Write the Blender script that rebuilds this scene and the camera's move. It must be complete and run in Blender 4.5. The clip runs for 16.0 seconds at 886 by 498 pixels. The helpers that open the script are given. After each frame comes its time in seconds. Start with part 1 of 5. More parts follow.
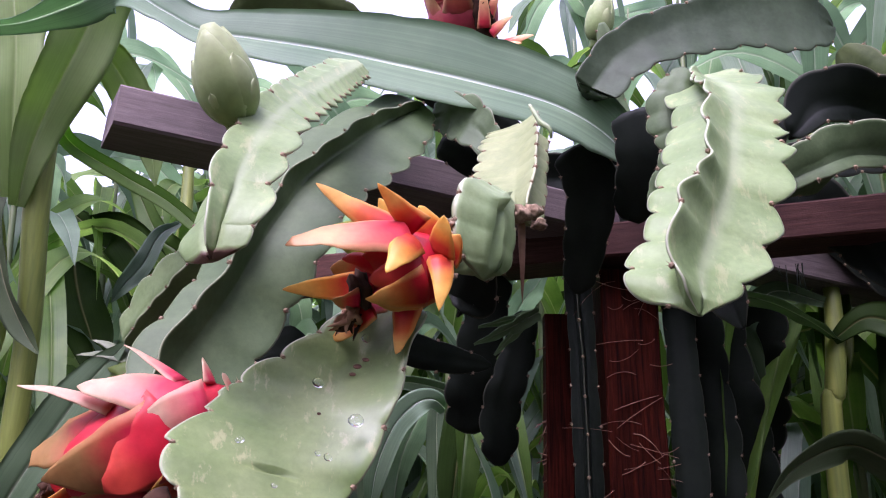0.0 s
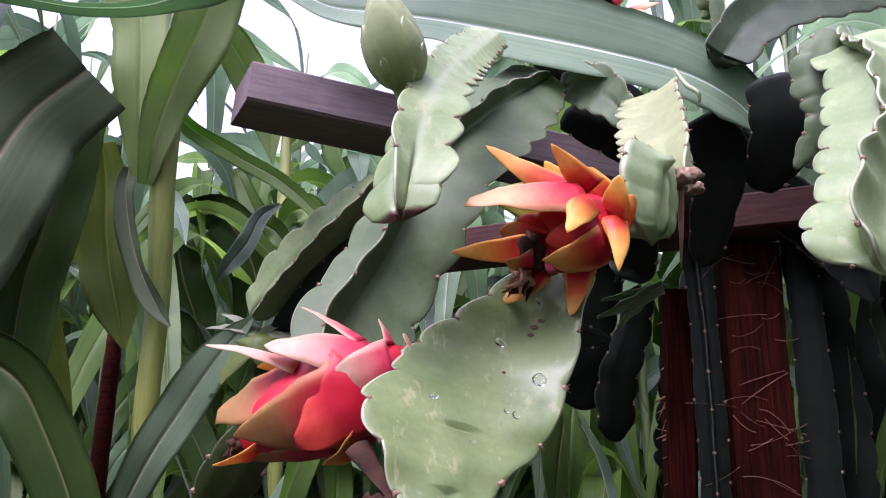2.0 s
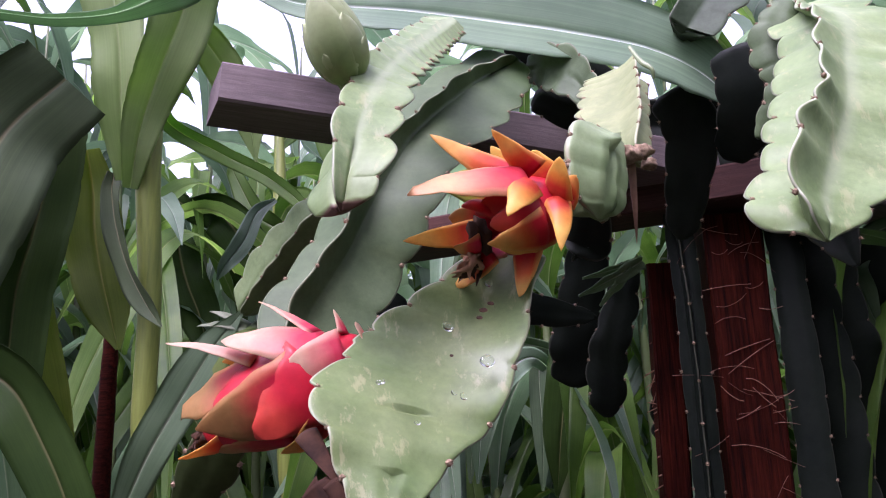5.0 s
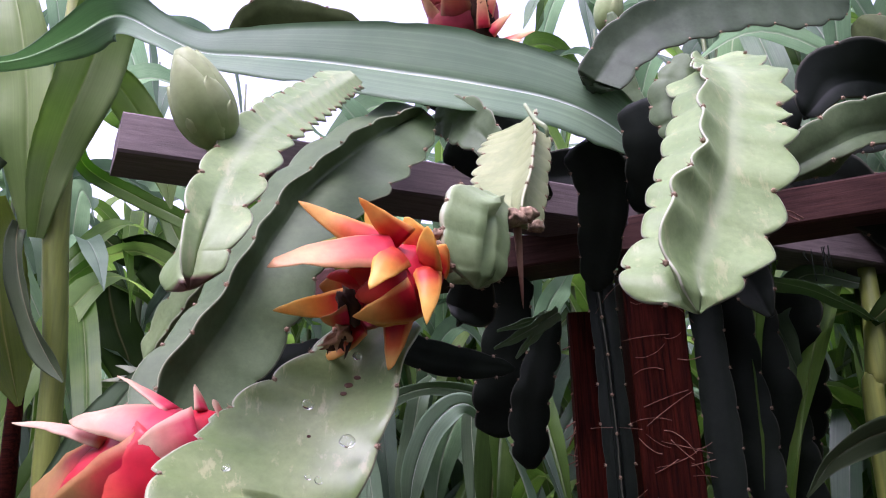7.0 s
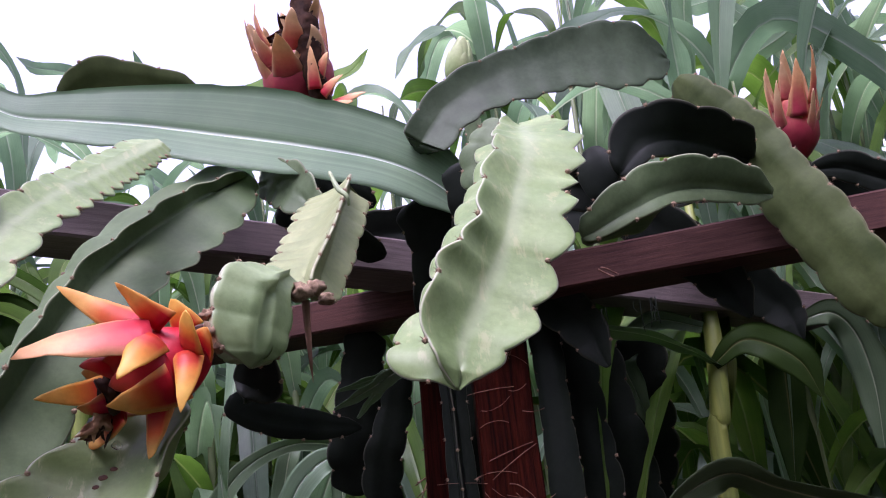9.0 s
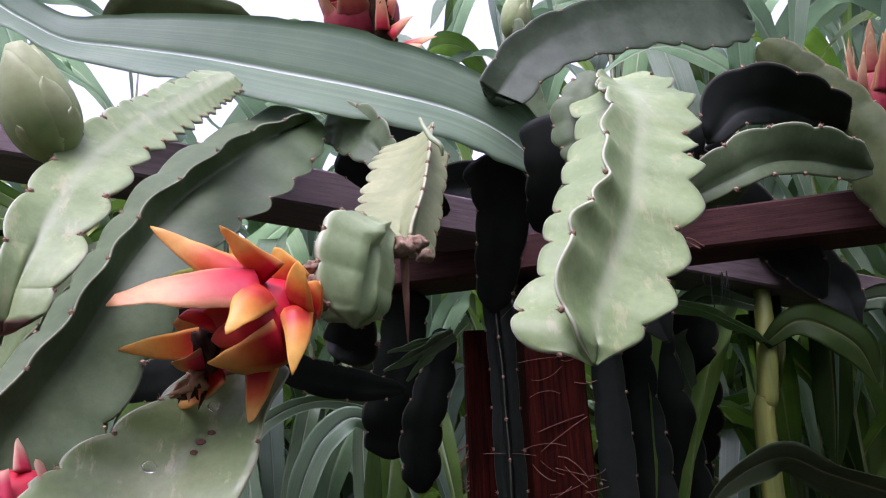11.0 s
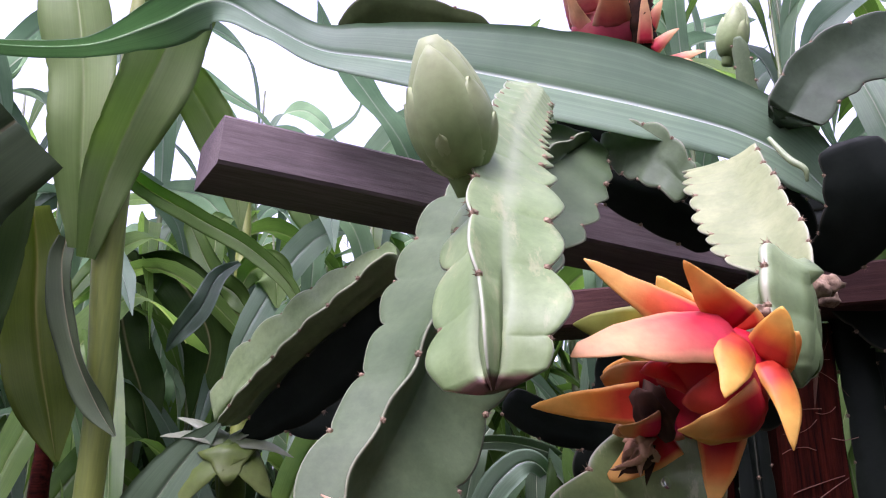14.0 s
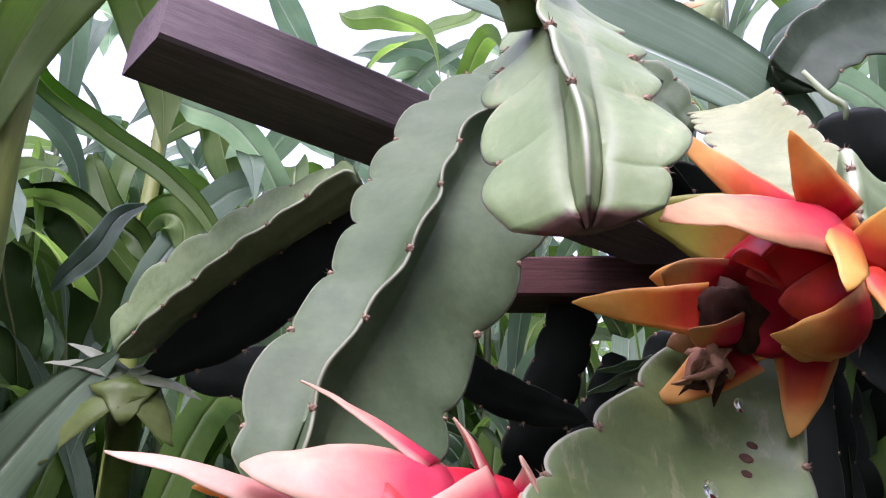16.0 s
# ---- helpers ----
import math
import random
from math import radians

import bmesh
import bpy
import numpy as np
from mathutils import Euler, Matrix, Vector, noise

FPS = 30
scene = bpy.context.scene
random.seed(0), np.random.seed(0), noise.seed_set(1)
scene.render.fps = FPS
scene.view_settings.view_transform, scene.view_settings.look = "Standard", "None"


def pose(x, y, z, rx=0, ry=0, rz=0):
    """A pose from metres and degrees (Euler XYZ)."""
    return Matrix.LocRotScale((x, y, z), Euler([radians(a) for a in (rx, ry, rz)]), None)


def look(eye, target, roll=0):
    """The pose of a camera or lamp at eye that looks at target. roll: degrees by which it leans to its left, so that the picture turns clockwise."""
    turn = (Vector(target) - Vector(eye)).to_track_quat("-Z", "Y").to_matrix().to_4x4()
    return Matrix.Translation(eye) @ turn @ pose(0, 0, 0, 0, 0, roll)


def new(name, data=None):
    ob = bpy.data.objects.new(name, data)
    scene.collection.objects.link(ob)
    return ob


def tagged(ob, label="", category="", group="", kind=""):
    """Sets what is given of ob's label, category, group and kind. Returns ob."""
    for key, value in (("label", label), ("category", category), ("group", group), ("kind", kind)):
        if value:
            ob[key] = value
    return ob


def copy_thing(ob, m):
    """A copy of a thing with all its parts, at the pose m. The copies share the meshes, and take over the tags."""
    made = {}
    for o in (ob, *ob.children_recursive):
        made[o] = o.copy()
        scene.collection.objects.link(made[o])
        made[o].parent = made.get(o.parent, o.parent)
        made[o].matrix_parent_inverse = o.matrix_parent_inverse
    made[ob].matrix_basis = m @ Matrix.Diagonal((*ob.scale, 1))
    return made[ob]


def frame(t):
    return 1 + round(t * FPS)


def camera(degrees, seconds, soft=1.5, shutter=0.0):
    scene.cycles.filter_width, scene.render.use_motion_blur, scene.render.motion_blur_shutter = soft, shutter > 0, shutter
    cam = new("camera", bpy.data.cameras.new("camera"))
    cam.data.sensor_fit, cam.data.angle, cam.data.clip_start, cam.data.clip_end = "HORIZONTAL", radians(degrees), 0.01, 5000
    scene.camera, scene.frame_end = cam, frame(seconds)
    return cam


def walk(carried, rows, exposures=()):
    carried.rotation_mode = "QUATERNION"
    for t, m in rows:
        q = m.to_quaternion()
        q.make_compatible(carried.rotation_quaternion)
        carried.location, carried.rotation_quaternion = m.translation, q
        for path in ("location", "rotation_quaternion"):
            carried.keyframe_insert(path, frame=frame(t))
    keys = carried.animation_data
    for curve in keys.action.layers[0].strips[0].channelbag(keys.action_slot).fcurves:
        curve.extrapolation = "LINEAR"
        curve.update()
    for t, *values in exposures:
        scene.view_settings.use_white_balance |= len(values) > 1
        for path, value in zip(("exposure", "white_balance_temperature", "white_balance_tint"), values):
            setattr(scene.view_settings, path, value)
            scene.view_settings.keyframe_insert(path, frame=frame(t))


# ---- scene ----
cam = camera(55.2, 16.0, soft=1.1)
PATH = [
    (0.0, -0.0000, -0.0000, 1.2500, 106.00, -0.00, 0.00),
    (0.5, -0.0344, -0.0047, 1.2440, 105.56, -0.22, 0.39),
    (1.0, -0.0643, -0.0066, 1.2377, 104.86, 0.08, 1.36),
    (1.5, -0.0792, -0.0011, 1.2312, 104.33, -0.41, 2.35),
    (2.0, -0.0885, 0.0039, 1.2300, 105.13, -0.73, 4.12),
    (2.5, -0.1052, 0.0035, 1.2218, 104.53, -1.30, 4.80),
    (3.0, -0.1147, -0.0037, 1.1991, 104.17, -2.66, 5.86),
    (3.5, -0.1048, -0.0116, 1.1879, 104.23, -1.85, 6.04),
    (4.0, -0.0868, -0.0270, 1.1991, 104.70, -0.24, 7.03),
    (4.5, -0.0572, -0.0221, 1.2181, 104.15, 1.09, 6.63),
    (4.7, -0.0445, -0.0137, 1.2219, 104.07, 1.56, 6.36),
    (5.4, -0.0206, -0.0048, 1.2361, 104.46, 2.13, 5.89),
    (6.1, 0.0072, 0.0053, 1.2512, 105.50, 2.32, 5.20),
    (6.8, 0.0362, 0.0115, 1.2598, 106.07, 2.57, 4.33),
    (7.0, 0.0454, 0.0131, 1.2615, 106.05, 2.61, 3.87),
    (7.5, 0.0938, 0.0169, 1.2655, 106.00, 3.41, 2.42),
    (8.0, 0.1413, 0.0096, 1.2774, 106.79, 5.56, 0.45),
    (8.2, 0.1556, 0.0068, 1.2823, 107.28, 5.85, 0.25),
    (8.9, 0.1719, 0.0067, 1.2855, 108.03, 5.67, -0.58),
    (9.6, 0.1631, 0.0157, 1.2846, 108.51, 4.02, -1.08),
    (10.3, 0.1356, 0.0326, 1.2894, 107.95, 2.94, -1.55),
    (10.5, 0.1111, 0.0349, 1.2939, 107.64, 2.04, -1.15),
    (11.0, 0.0661, 0.0737, 1.3110, 105.28, 2.73, -2.64),
    (11.5, 0.0046, 0.0782, 1.3283, 106.70, 0.60, 0.48),
    (12.0, -0.0463, 0.0805, 1.3324, 107.83, -0.42, 3.24),
    (12.5, -0.0803, 0.0934, 1.3340, 107.95, -1.01, 3.48),
    (13.0, -0.1279, 0.1211, 1.3315, 107.81, -1.40, 3.82),
    (13.5, -0.1719, 0.1454, 1.3435, 107.25, 0.19, 2.16),
    (14.0, -0.1805, 0.1792, 1.3523, 107.27, 0.36, 0.58),
    (14.5, -0.1698, 0.2482, 1.3706, 109.43, -1.70, 0.40),
    (15.0, -0.1803, 0.2837, 1.3683, 109.77, -2.89, -1.31),
    (15.5, -0.2199, 0.3132, 1.3553, 109.04, -2.88, -6.57),
    (16.0, -0.2405, 0.3116, 1.3093, 107.99, -3.53, -8.01),
]
walk(cam, [(t, pose(x, y, z, rx, ry, rz)) for t, x, y, z, rx, ry, rz in PATH], exposures=[(0.0, 1.82, 5650, 50), (2.0, 1.84, 5650, 50), (4.5, 1.80, 5650, 50), (8.0, 1.72, 5650, 50), (10.5, 1.54, 5650, 50), (11.2, 1.56, 5650, 50), (12.0, 1.66, 5650, 50), (14.0, 1.76, 5650, 50), (15.3, 1.63, 5650, 50), (16.0, 1.82, 5650, 50)])

# ---- light: bright overcast sky over a small garden ----
world = bpy.data.worlds.new("overcast_sky")
scene.world = world
world.use_nodes = True
wn, wl = world.node_tree.nodes, world.node_tree.links
sky = wn.new("ShaderNodeTexSky")
sky.sky_type = "NISHITA"
sky.sun_disc = False
sky.sun_elevation, sky.sun_rotation = radians(62), radians(205)
sky.air_density, sky.dust_density, sky.ozone_density = 1.0, 6.0, 1.0
grey = wn.new("ShaderNodeHueSaturation")
grey.inputs["Saturation"].default_value = 0.35
grey.inputs["Value"].default_value = 1.15
wl.new(sky.outputs[0], grey.inputs["Color"])
wl.new(grey.outputs[0], wn["Background"].inputs["Color"])
wn["Background"].inputs["Strength"].default_value = 0.15
sun = new("sun", bpy.data.lights.new("sun", "SUN"))
sun.data.energy, sun.data.angle, sun.data.color = 0.5, radians(30), (1.0, 0.98, 0.95)
sun.matrix_world = look((-1.2, -2.0, 5.5), (0, 0.7, 1.4))

# ---- materials ----


def material(name, rough=0.5, **settings):
    m = bpy.data.materials.new(name)
    m.use_nodes = True
    b = m.node_tree.nodes["Principled BSDF"]
    b.inputs["Roughness"].default_value = rough
    for key, value in settings.items():
        b.inputs[key.replace("_", " ")].default_value = value
    return m


def node(m, kind, **values):
    n = m.node_tree.nodes.new("ShaderNode" + kind)
    for key, value in values.items():
        n.inputs[key.replace("_", " ")].default_value = value
    return n


def link(m, a, b):
    m.node_tree.links.new(a, b)


def ramp(m, source, stops):
    r = m.node_tree.nodes.new("ShaderNodeValToRGB")
    while len(r.color_ramp.elements) < len(stops):
        r.color_ramp.elements.new(0.5)
    for e, (pos, col) in zip(r.color_ramp.elements, stops):
        e.position, e.color = pos, (*col, 1)
    link(m, source, r.inputs[0])
    return r


def mix(m, fac, a, b, blend="MIX"):
    x = m.node_tree.nodes.new("ShaderNodeMix")
    x.data_type, x.blend_type = "RGBA", blend
    for value, socket in ((fac, x.inputs[0]), (a, x.inputs[6]), (b, x.inputs[7])):
        if isinstance(value, bpy.types.NodeSocket):
            link(m, value, socket)
        elif isinstance(value, (int, float)):
            socket.default_value = value
        else:
            socket.default_value = (*value, 1)
    return x.outputs[2]


def attribute(m, name):
    a = m.node_tree.nodes.new("ShaderNodeAttribute")
    a.attribute_name = name
    return a.outputs["Fac"]


def noise_tex(m, scale, detail=4.0, stretch=(1, 1, 1), rough=0.55):
    c = m.node_tree.nodes.new("ShaderNodeTexCoord")
    p = m.node_tree.nodes.new("ShaderNodeMapping")
    p.inputs["Scale"].default_value = stretch
    link(m, c.outputs["Object"], p.inputs["Vector"])
    n = node(m, "TexNoise", Scale=scale, Detail=detail, Roughness=rough)
    link(m, p.outputs[0], n.inputs["Vector"])
    return n.outputs["Fac"]


def bump(m, height, strength, distance=0.002):
    b = m.node_tree.nodes.new("ShaderNodeBump")
    b.inputs["Strength"].default_value, b.inputs["Distance"].default_value = strength, distance
    link(m, height, b.inputs["Height"])
    link(m, b.outputs[0], m.node_tree.nodes["Principled BSDF"].inputs["Normal"])


def base(m, colour):
    link(m, colour, m.node_tree.nodes["Principled BSDF"].inputs["Base Color"])


def cactus_material(name, dark, light, rim, rough=0.42, spots=0.0, gloss=0.45, rim_at=0.93, midline=0.0):
    """Waxy cactus skin: mottled green, paler along the horny margin."""
    m = material(name, rough, Specular_IOR_Level=gloss)
    big, fine = noise_tex(m, 14, 3), noise_tex(m, 160, 5)
    c = ramp(m, big, [(0.3, dark), (0.7, light)]).outputs[0]
    c = mix(m, 0.45, c, ramp(m, fine, [(0.3, (0.72, 0.74, 0.68)), (0.7, (1.1, 1.1, 1.08))]).outputs[0], "MULTIPLY")
    c = mix(m, 0.7, c, ramp(m, noise_tex(m, 26, 6, rough=0.7), [(0.3, (0.66, 0.70, 0.62)), (0.6, (1.08, 1.06, 1.05))]).outputs[0], "MULTIPLY")
    speck = ramp(m, noise_tex(m, 420, 2), [(0.3, (0.8, 0.82, 0.78)), (0.42, (1, 1, 1))]).outputs[0]
    c = mix(m, 0.3, c, speck, "MULTIPLY")
    if spots:
        scab = ramp(m, noise_tex(m, 55, 6, (1.4, 1.0, 0.3), 0.7), [(0.56, (0, 0, 0)), (0.64, (1, 1, 1))]).outputs[0]
        c = mix(m, mix(m, spots, (0, 0, 0), scab), c, (0.34, 0.32, 0.17))
    if midline:
        band = ramp(m, attribute(m, "rim"), [(0.06, (1, 1, 1)), (0.3, (0, 0, 0))]).outputs[0]
        c = mix(m, mix(m, midline, (0, 0, 0), band), c, (0.40, 0.43, 0.31))
    edge = ramp(m, attribute(m, "rim"), [(rim_at, (0, 0, 0)), (0.99, (1, 1, 1))]).outputs[0]
    c = mix(m, edge, c, rim)
    worn = m.node_tree.nodes.new("ShaderNodeMath")
    worn.operation = "MULTIPLY_ADD"
    link(m, noise_tex(m, 55, 5), worn.inputs[0])
    worn.inputs[1].default_value = 0.7
    link(m, attribute(m, "dry"), worn.inputs[2])
    c = mix(m, ramp(m, worn.outputs[0], [(0.72, (0, 0, 0)), (1.0, (1, 1, 1))]).outputs[0], c, (0.075, 0.040, 0.026))
    base(m, c)
    bump(m, noise_tex(m, 40, 4), 0.16, 0.003)
    return m


cactus_pale = cactus_material("cactus_skin_pale", (0.114, 0.178, 0.060), (0.184, 0.250, 0.108), (0.30, 0.32, 0.22), 0.45, 0.3, gloss=0.22, midline=0.2, rim_at=0.968)
cactus_yellow = cactus_material("cactus_skin_yellowish", (0.152, 0.187, 0.080), (0.210, 0.243, 0.116), (0.29, 0.30, 0.19), 0.45, gloss=0.2, rim_at=0.968)
cactus_mid = cactus_material("cactus_skin_green", (0.044, 0.074, 0.029), (0.078, 0.114, 0.052), (0.18, 0.20, 0.12), 0.5, gloss=0.14, rim_at=0.96)
# Darkened copy of the green skin: the arch's backlight is put into colour.
cactus_arch = cactus_material("cactus_skin_backlit", (0.024, 0.039, 0.019), (0.042, 0.063, 0.034), (0.10, 0.11, 0.075), 0.5, gloss=0.10, rim_at=0.965)
cactus_broad = cactus_material("cactus_skin_scabbed", (0.085, 0.140, 0.038), (0.145, 0.195, 0.070), (0.24, 0.25, 0.15), 0.40, 0.38, gloss=0.34, rim_at=0.97)
# Cactus green taken near black: deep shade is put into the skin colour.
cactus_shade = cactus_material("cactus_skin_shade", (0.005, 0.008, 0.0055), (0.010, 0.014, 0.0095), (0.040, 0.042, 0.028), 0.6, gloss=0.09)
cactus_soft = cactus_material("cactus_skin_soft", (0.135, 0.200, 0.080), (0.20, 0.268, 0.124), (0.28, 0.30, 0.19), 0.42, gloss=0.3, rim_at=0.97)
# Olive made darker to stand for shade and sky backlight.
cactus_olive = cactus_material("cactus_skin_olive_shaded", (0.027, 0.042, 0.012), (0.046, 0.064, 0.020), (0.075, 0.08, 0.04), 0.6, gloss=0.08)


def wood_material(name, dark, light, scale=1.0, along=(1, 16, 16), ends=(0.26, 0.76), gloss=0.22):
    m = material(name, 0.7, Specular_IOR_Level=gloss)
    grain = noise_tex(m, 12 * scale, 8, along, 0.7)
    c = ramp(m, grain, [(ends[0], dark), (ends[1], light)]).outputs[0]
    stain = ramp(m, noise_tex(m, 6, 4), [(0.35, (0.62, 0.6, 0.62)), (0.65, (1.05, 1.03, 1.0))]).outputs[0]
    c = mix(m, 1.0, c, stain, "MULTIPLY")
    base(m, c)
    bump(m, grain, 0.35, 0.002)
    return m


beam_wood = wood_material("weathered_purple_wood", (0.060, 0.048, 0.044), (0.172, 0.140, 0.132))
# Red wood darkened; shade thrown on it by the cactus is in the colour.
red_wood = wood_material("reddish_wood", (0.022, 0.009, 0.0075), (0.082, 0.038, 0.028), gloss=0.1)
# Near-black red: deep shade around post and prop is put into the wood.
post_wood = wood_material("red_post_wood_shaded", (0.005, 0.0012, 0.0008), (0.052, 0.009, 0.004), 0.9, (0.7, 16, 16), (0.36, 0.66), 0.04)


def leaf_material(name, dark, light, rib, through_light=0.42, vary=False, glow=(1.08, 1.2, 0.9), gloss=0.25, grain=0.8):
    """Corn leaf: fine lengthwise veins, a pale midrib, light shining through."""
    m = material(name, 0.45, Specular_IOR_Level=gloss)
    across = attribute(m, "across")
    w = node(m, "TexNoise", Scale=22.0, Detail=5.0, Roughness=0.75)
    comb = m.node_tree.nodes.new("ShaderNodeCombineXYZ")
    place = m.node_tree.nodes.new("ShaderNodeTexCoord")
    thin = m.node_tree.nodes.new("ShaderNodeVectorMath")
    thin.operation = "SCALE"
    thin.inputs["Scale"].default_value = 0.14
    link(m, place.outputs["Object"], thin.inputs[0])
    link(m, across, comb.inputs[0])
    streak = m.node_tree.nodes.new("ShaderNodeVectorMath")
    link(m, comb.outputs[0], streak.inputs[0])
    link(m, thin.outputs[0], streak.inputs[1])
    link(m, streak.outputs[0], w.inputs["Vector"])
    c = ramp(m, noise_tex(m, 9, 4), [(0.3, dark), (0.7, light)]).outputs[0]
    veins = ramp(m, w.outputs["Fac"], [(0.3, (0.74, 0.77, 0.74)), (0.7, (1.14, 1.14, 1.12))]).outputs[0]
    c = mix(m, grain, c, veins, "MULTIPLY")
    mid = ramp(m, attribute(m, "rib"), [(0.55, (0, 0, 0)), (0.9, (1, 1, 1))]).outputs[0]
    c = mix(m, mid, c, rib)
    own = m.node_tree.nodes.new("ShaderNodeObjectInfo").outputs["Random"]
    c = mix(m, 1.0, c, ramp(m, own, [(0.0, (0.5, 0.54, 0.52)), (0.45, (1.05, 1.05, 1.05)), (1.0, (1.35, 1.32, 1.2))]).outputs[0], "MULTIPLY") if vary else c
    base(m, c)
    bump(m, w.outputs["Fac"], 0.15, 0.0015)
    tree = m.node_tree
    t, s = tree.nodes.new("ShaderNodeBsdfTranslucent"), tree.nodes.new("ShaderNodeMixShader")
    link(m, mix(m, 1.0, c, glow, "MULTIPLY"), t.inputs["Color"])
    s.inputs[0].default_value = through_light
    out = tree.nodes["Material Output"]
    link(m, tree.nodes["Principled BSDF"].outputs[0], s.inputs[1])
    link(m, t.outputs[0], s.inputs[2])
    link(m, s.outputs[0], out.inputs["Surface"])
    return m


corn_blue = leaf_material("corn_leaf_bluish", (0.072, 0.122, 0.074), (0.122, 0.178, 0.116), (0.22, 0.25, 0.20), 0.5, True, (1.9, 2.1, 1.7))
# Pale green raised so the sky's sheen on the leaf sits in its colour.
corn_sheen = leaf_material("corn_leaf_sheen", (0.155, 0.245, 0.148), (0.215, 0.308, 0.190), (0.80, 0.84, 0.78), 0.52, False, (1.25, 1.4, 1.15), gloss=0.3)
corn_slate = leaf_material("corn_leaf_slate", (0.052, 0.078, 0.036), (0.078, 0.108, 0.052), (0.28, 0.26, 0.15), 0.2, gloss=0.12)
corn_grey = leaf_material("corn_leaf_grey", (0.085, 0.140, 0.070), (0.125, 0.188, 0.098), (0.36, 0.42, 0.28), 0.42, gloss=0.3)
# Brighter copy of the leaf: the light on it is put into the colour.
corn_lit = leaf_material("corn_leaf_lit_tone", (0.10, 0.175, 0.045), (0.16, 0.24, 0.07), (0.28, 0.33, 0.14), 0.55, False, (1.6, 1.9, 1.0))
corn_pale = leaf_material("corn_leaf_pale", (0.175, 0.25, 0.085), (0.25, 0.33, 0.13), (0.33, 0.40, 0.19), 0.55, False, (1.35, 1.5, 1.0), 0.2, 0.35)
# Yellow-green colour carries light coming through the leaf, beyond its translucency.
corn_gold = leaf_material("corn_leaf_backlit_tone", (0.07, 0.105, 0.012), (0.12, 0.155, 0.022), (0.20, 0.20, 0.06), 0.6, False, (2.0, 2.2, 1.0))
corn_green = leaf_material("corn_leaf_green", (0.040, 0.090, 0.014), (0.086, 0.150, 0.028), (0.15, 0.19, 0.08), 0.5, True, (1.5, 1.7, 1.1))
# Darkened copy of the leaf green; shade is put into the colour.
corn_shaded = leaf_material("corn_leaf_shaded", (0.015, 0.034, 0.007), (0.028, 0.054, 0.011), (0.12, 0.12, 0.05), 0.35, False, (1.2, 1.6, 0.7), 0.06)
stalk_green = material("corn_stalk_skin", 0.45)
base(stalk_green, mix(stalk_green, 1.0, ramp(stalk_green, noise_tex(stalk_green, 10, 4, (1, 1, 0.25)), [(0.3, (0.12, 0.160, 0.025)), (0.7, (0.23, 0.26, 0.058))]).outputs[0],
     ramp(stalk_green, noise_tex(stalk_green, 90, 4, (1, 1, 0.04)), [(0.3, (0.55, 0.62, 0.55)), (0.65, (1.1, 1.08, 1.0))]).outputs[0], "MULTIPLY"))


stalk_deep = material("corn_stalk_green", 0.5)
base(stalk_deep, ramp(stalk_deep, noise_tex(stalk_deep, 20, 4, (1, 1, 0.2)), [(0.3, (0.055, 0.085, 0.026)), (0.7, (0.12, 0.15, 0.055))]).outputs[0])


def bract_material(name, low, middle, tip, through_light=0.4):
    m = material(name, 0.42, Specular_IOR_Level=0.28)
    along = attribute(m, "along")
    add = m.node_tree.nodes.new("ShaderNodeMath")
    add.operation = "MULTIPLY_ADD"
    link(m, noise_tex(m, 30, 3), add.inputs[0])
    add.inputs[1].default_value = 0.35
    link(m, along, add.inputs[2])
    c = ramp(m, add.outputs[0], [(0.34, low), (0.60, middle), (0.86, tip)]).outputs[0]
    edge = ramp(m, attribute(m, "margin"), [(0.66, (0, 0, 0)), (1.0, (0.8, 0.8, 0.8))]).outputs[0]
    c = mix(m, edge, c, tip)
    c = mix(m, 0.5, c, ramp(m, noise_tex(m, 130, 4, (1, 1, 1)), [(0.3, (0.75, 0.72, 0.7)), (0.7, (1.08, 1.06, 1.05))]).outputs[0], "MULTIPLY")
    base(m, c)
    bump(m, noise_tex(m, 70, 5), 0.25, 0.002)
    tree = m.node_tree
    t, s = tree.nodes.new("ShaderNodeBsdfTranslucent"), tree.nodes.new("ShaderNodeMixShader")
    link(m, c, t.inputs["Color"])
    s.inputs[0].default_value = through_light
    link(m, tree.nodes["Principled BSDF"].outputs[0], s.inputs[1])
    link(m, t.outputs[0], s.inputs[2])
    link(m, s.outputs[0], tree.nodes["Material Output"].inputs["Surface"])
    return m


fruit_skin = bract_material("dragon_fruit_skin", (0.38, 0.008, 0.018), (0.40, 0.012, 0.020), (0.42, 0.04, 0.022), 0.0)
bract_orange = bract_material("bract_red_to_yellow", (0.50, 0.014, 0.020), (0.64, 0.13, 0.026), (0.74, 0.42, 0.10))
bract_yellow = bract_material("bract_yellow", (0.56, 0.05, 0.02), (0.70, 0.28, 0.035), (0.76, 0.47, 0.09))
bract_ripe = bract_material("bract_red_to_olive", (0.50, 0.016, 0.040), (0.50, 0.06, 0.045), (0.42, 0.24, 0.08))
bract_cream = bract_material("bract_cream", (0.52, 0.18, 0.13), (0.56, 0.37, 0.25), (0.57, 0.43, 0.28))
bract_pink = bract_material("bract_pink_to_cream", (0.54, 0.040, 0.070), (0.56, 0.20, 0.15), (0.57, 0.40, 0.25))
bract_peach = bract_material("bract_red_to_peach", (0.54, 0.035, 0.050), (0.62, 0.22, 0.12), (0.72, 0.44, 0.20))
bract_olive = bract_material("bract_olive", (0.40, 0.20, 0.03), (0.32, 0.31, 0.035), (0.27, 0.31, 0.05))
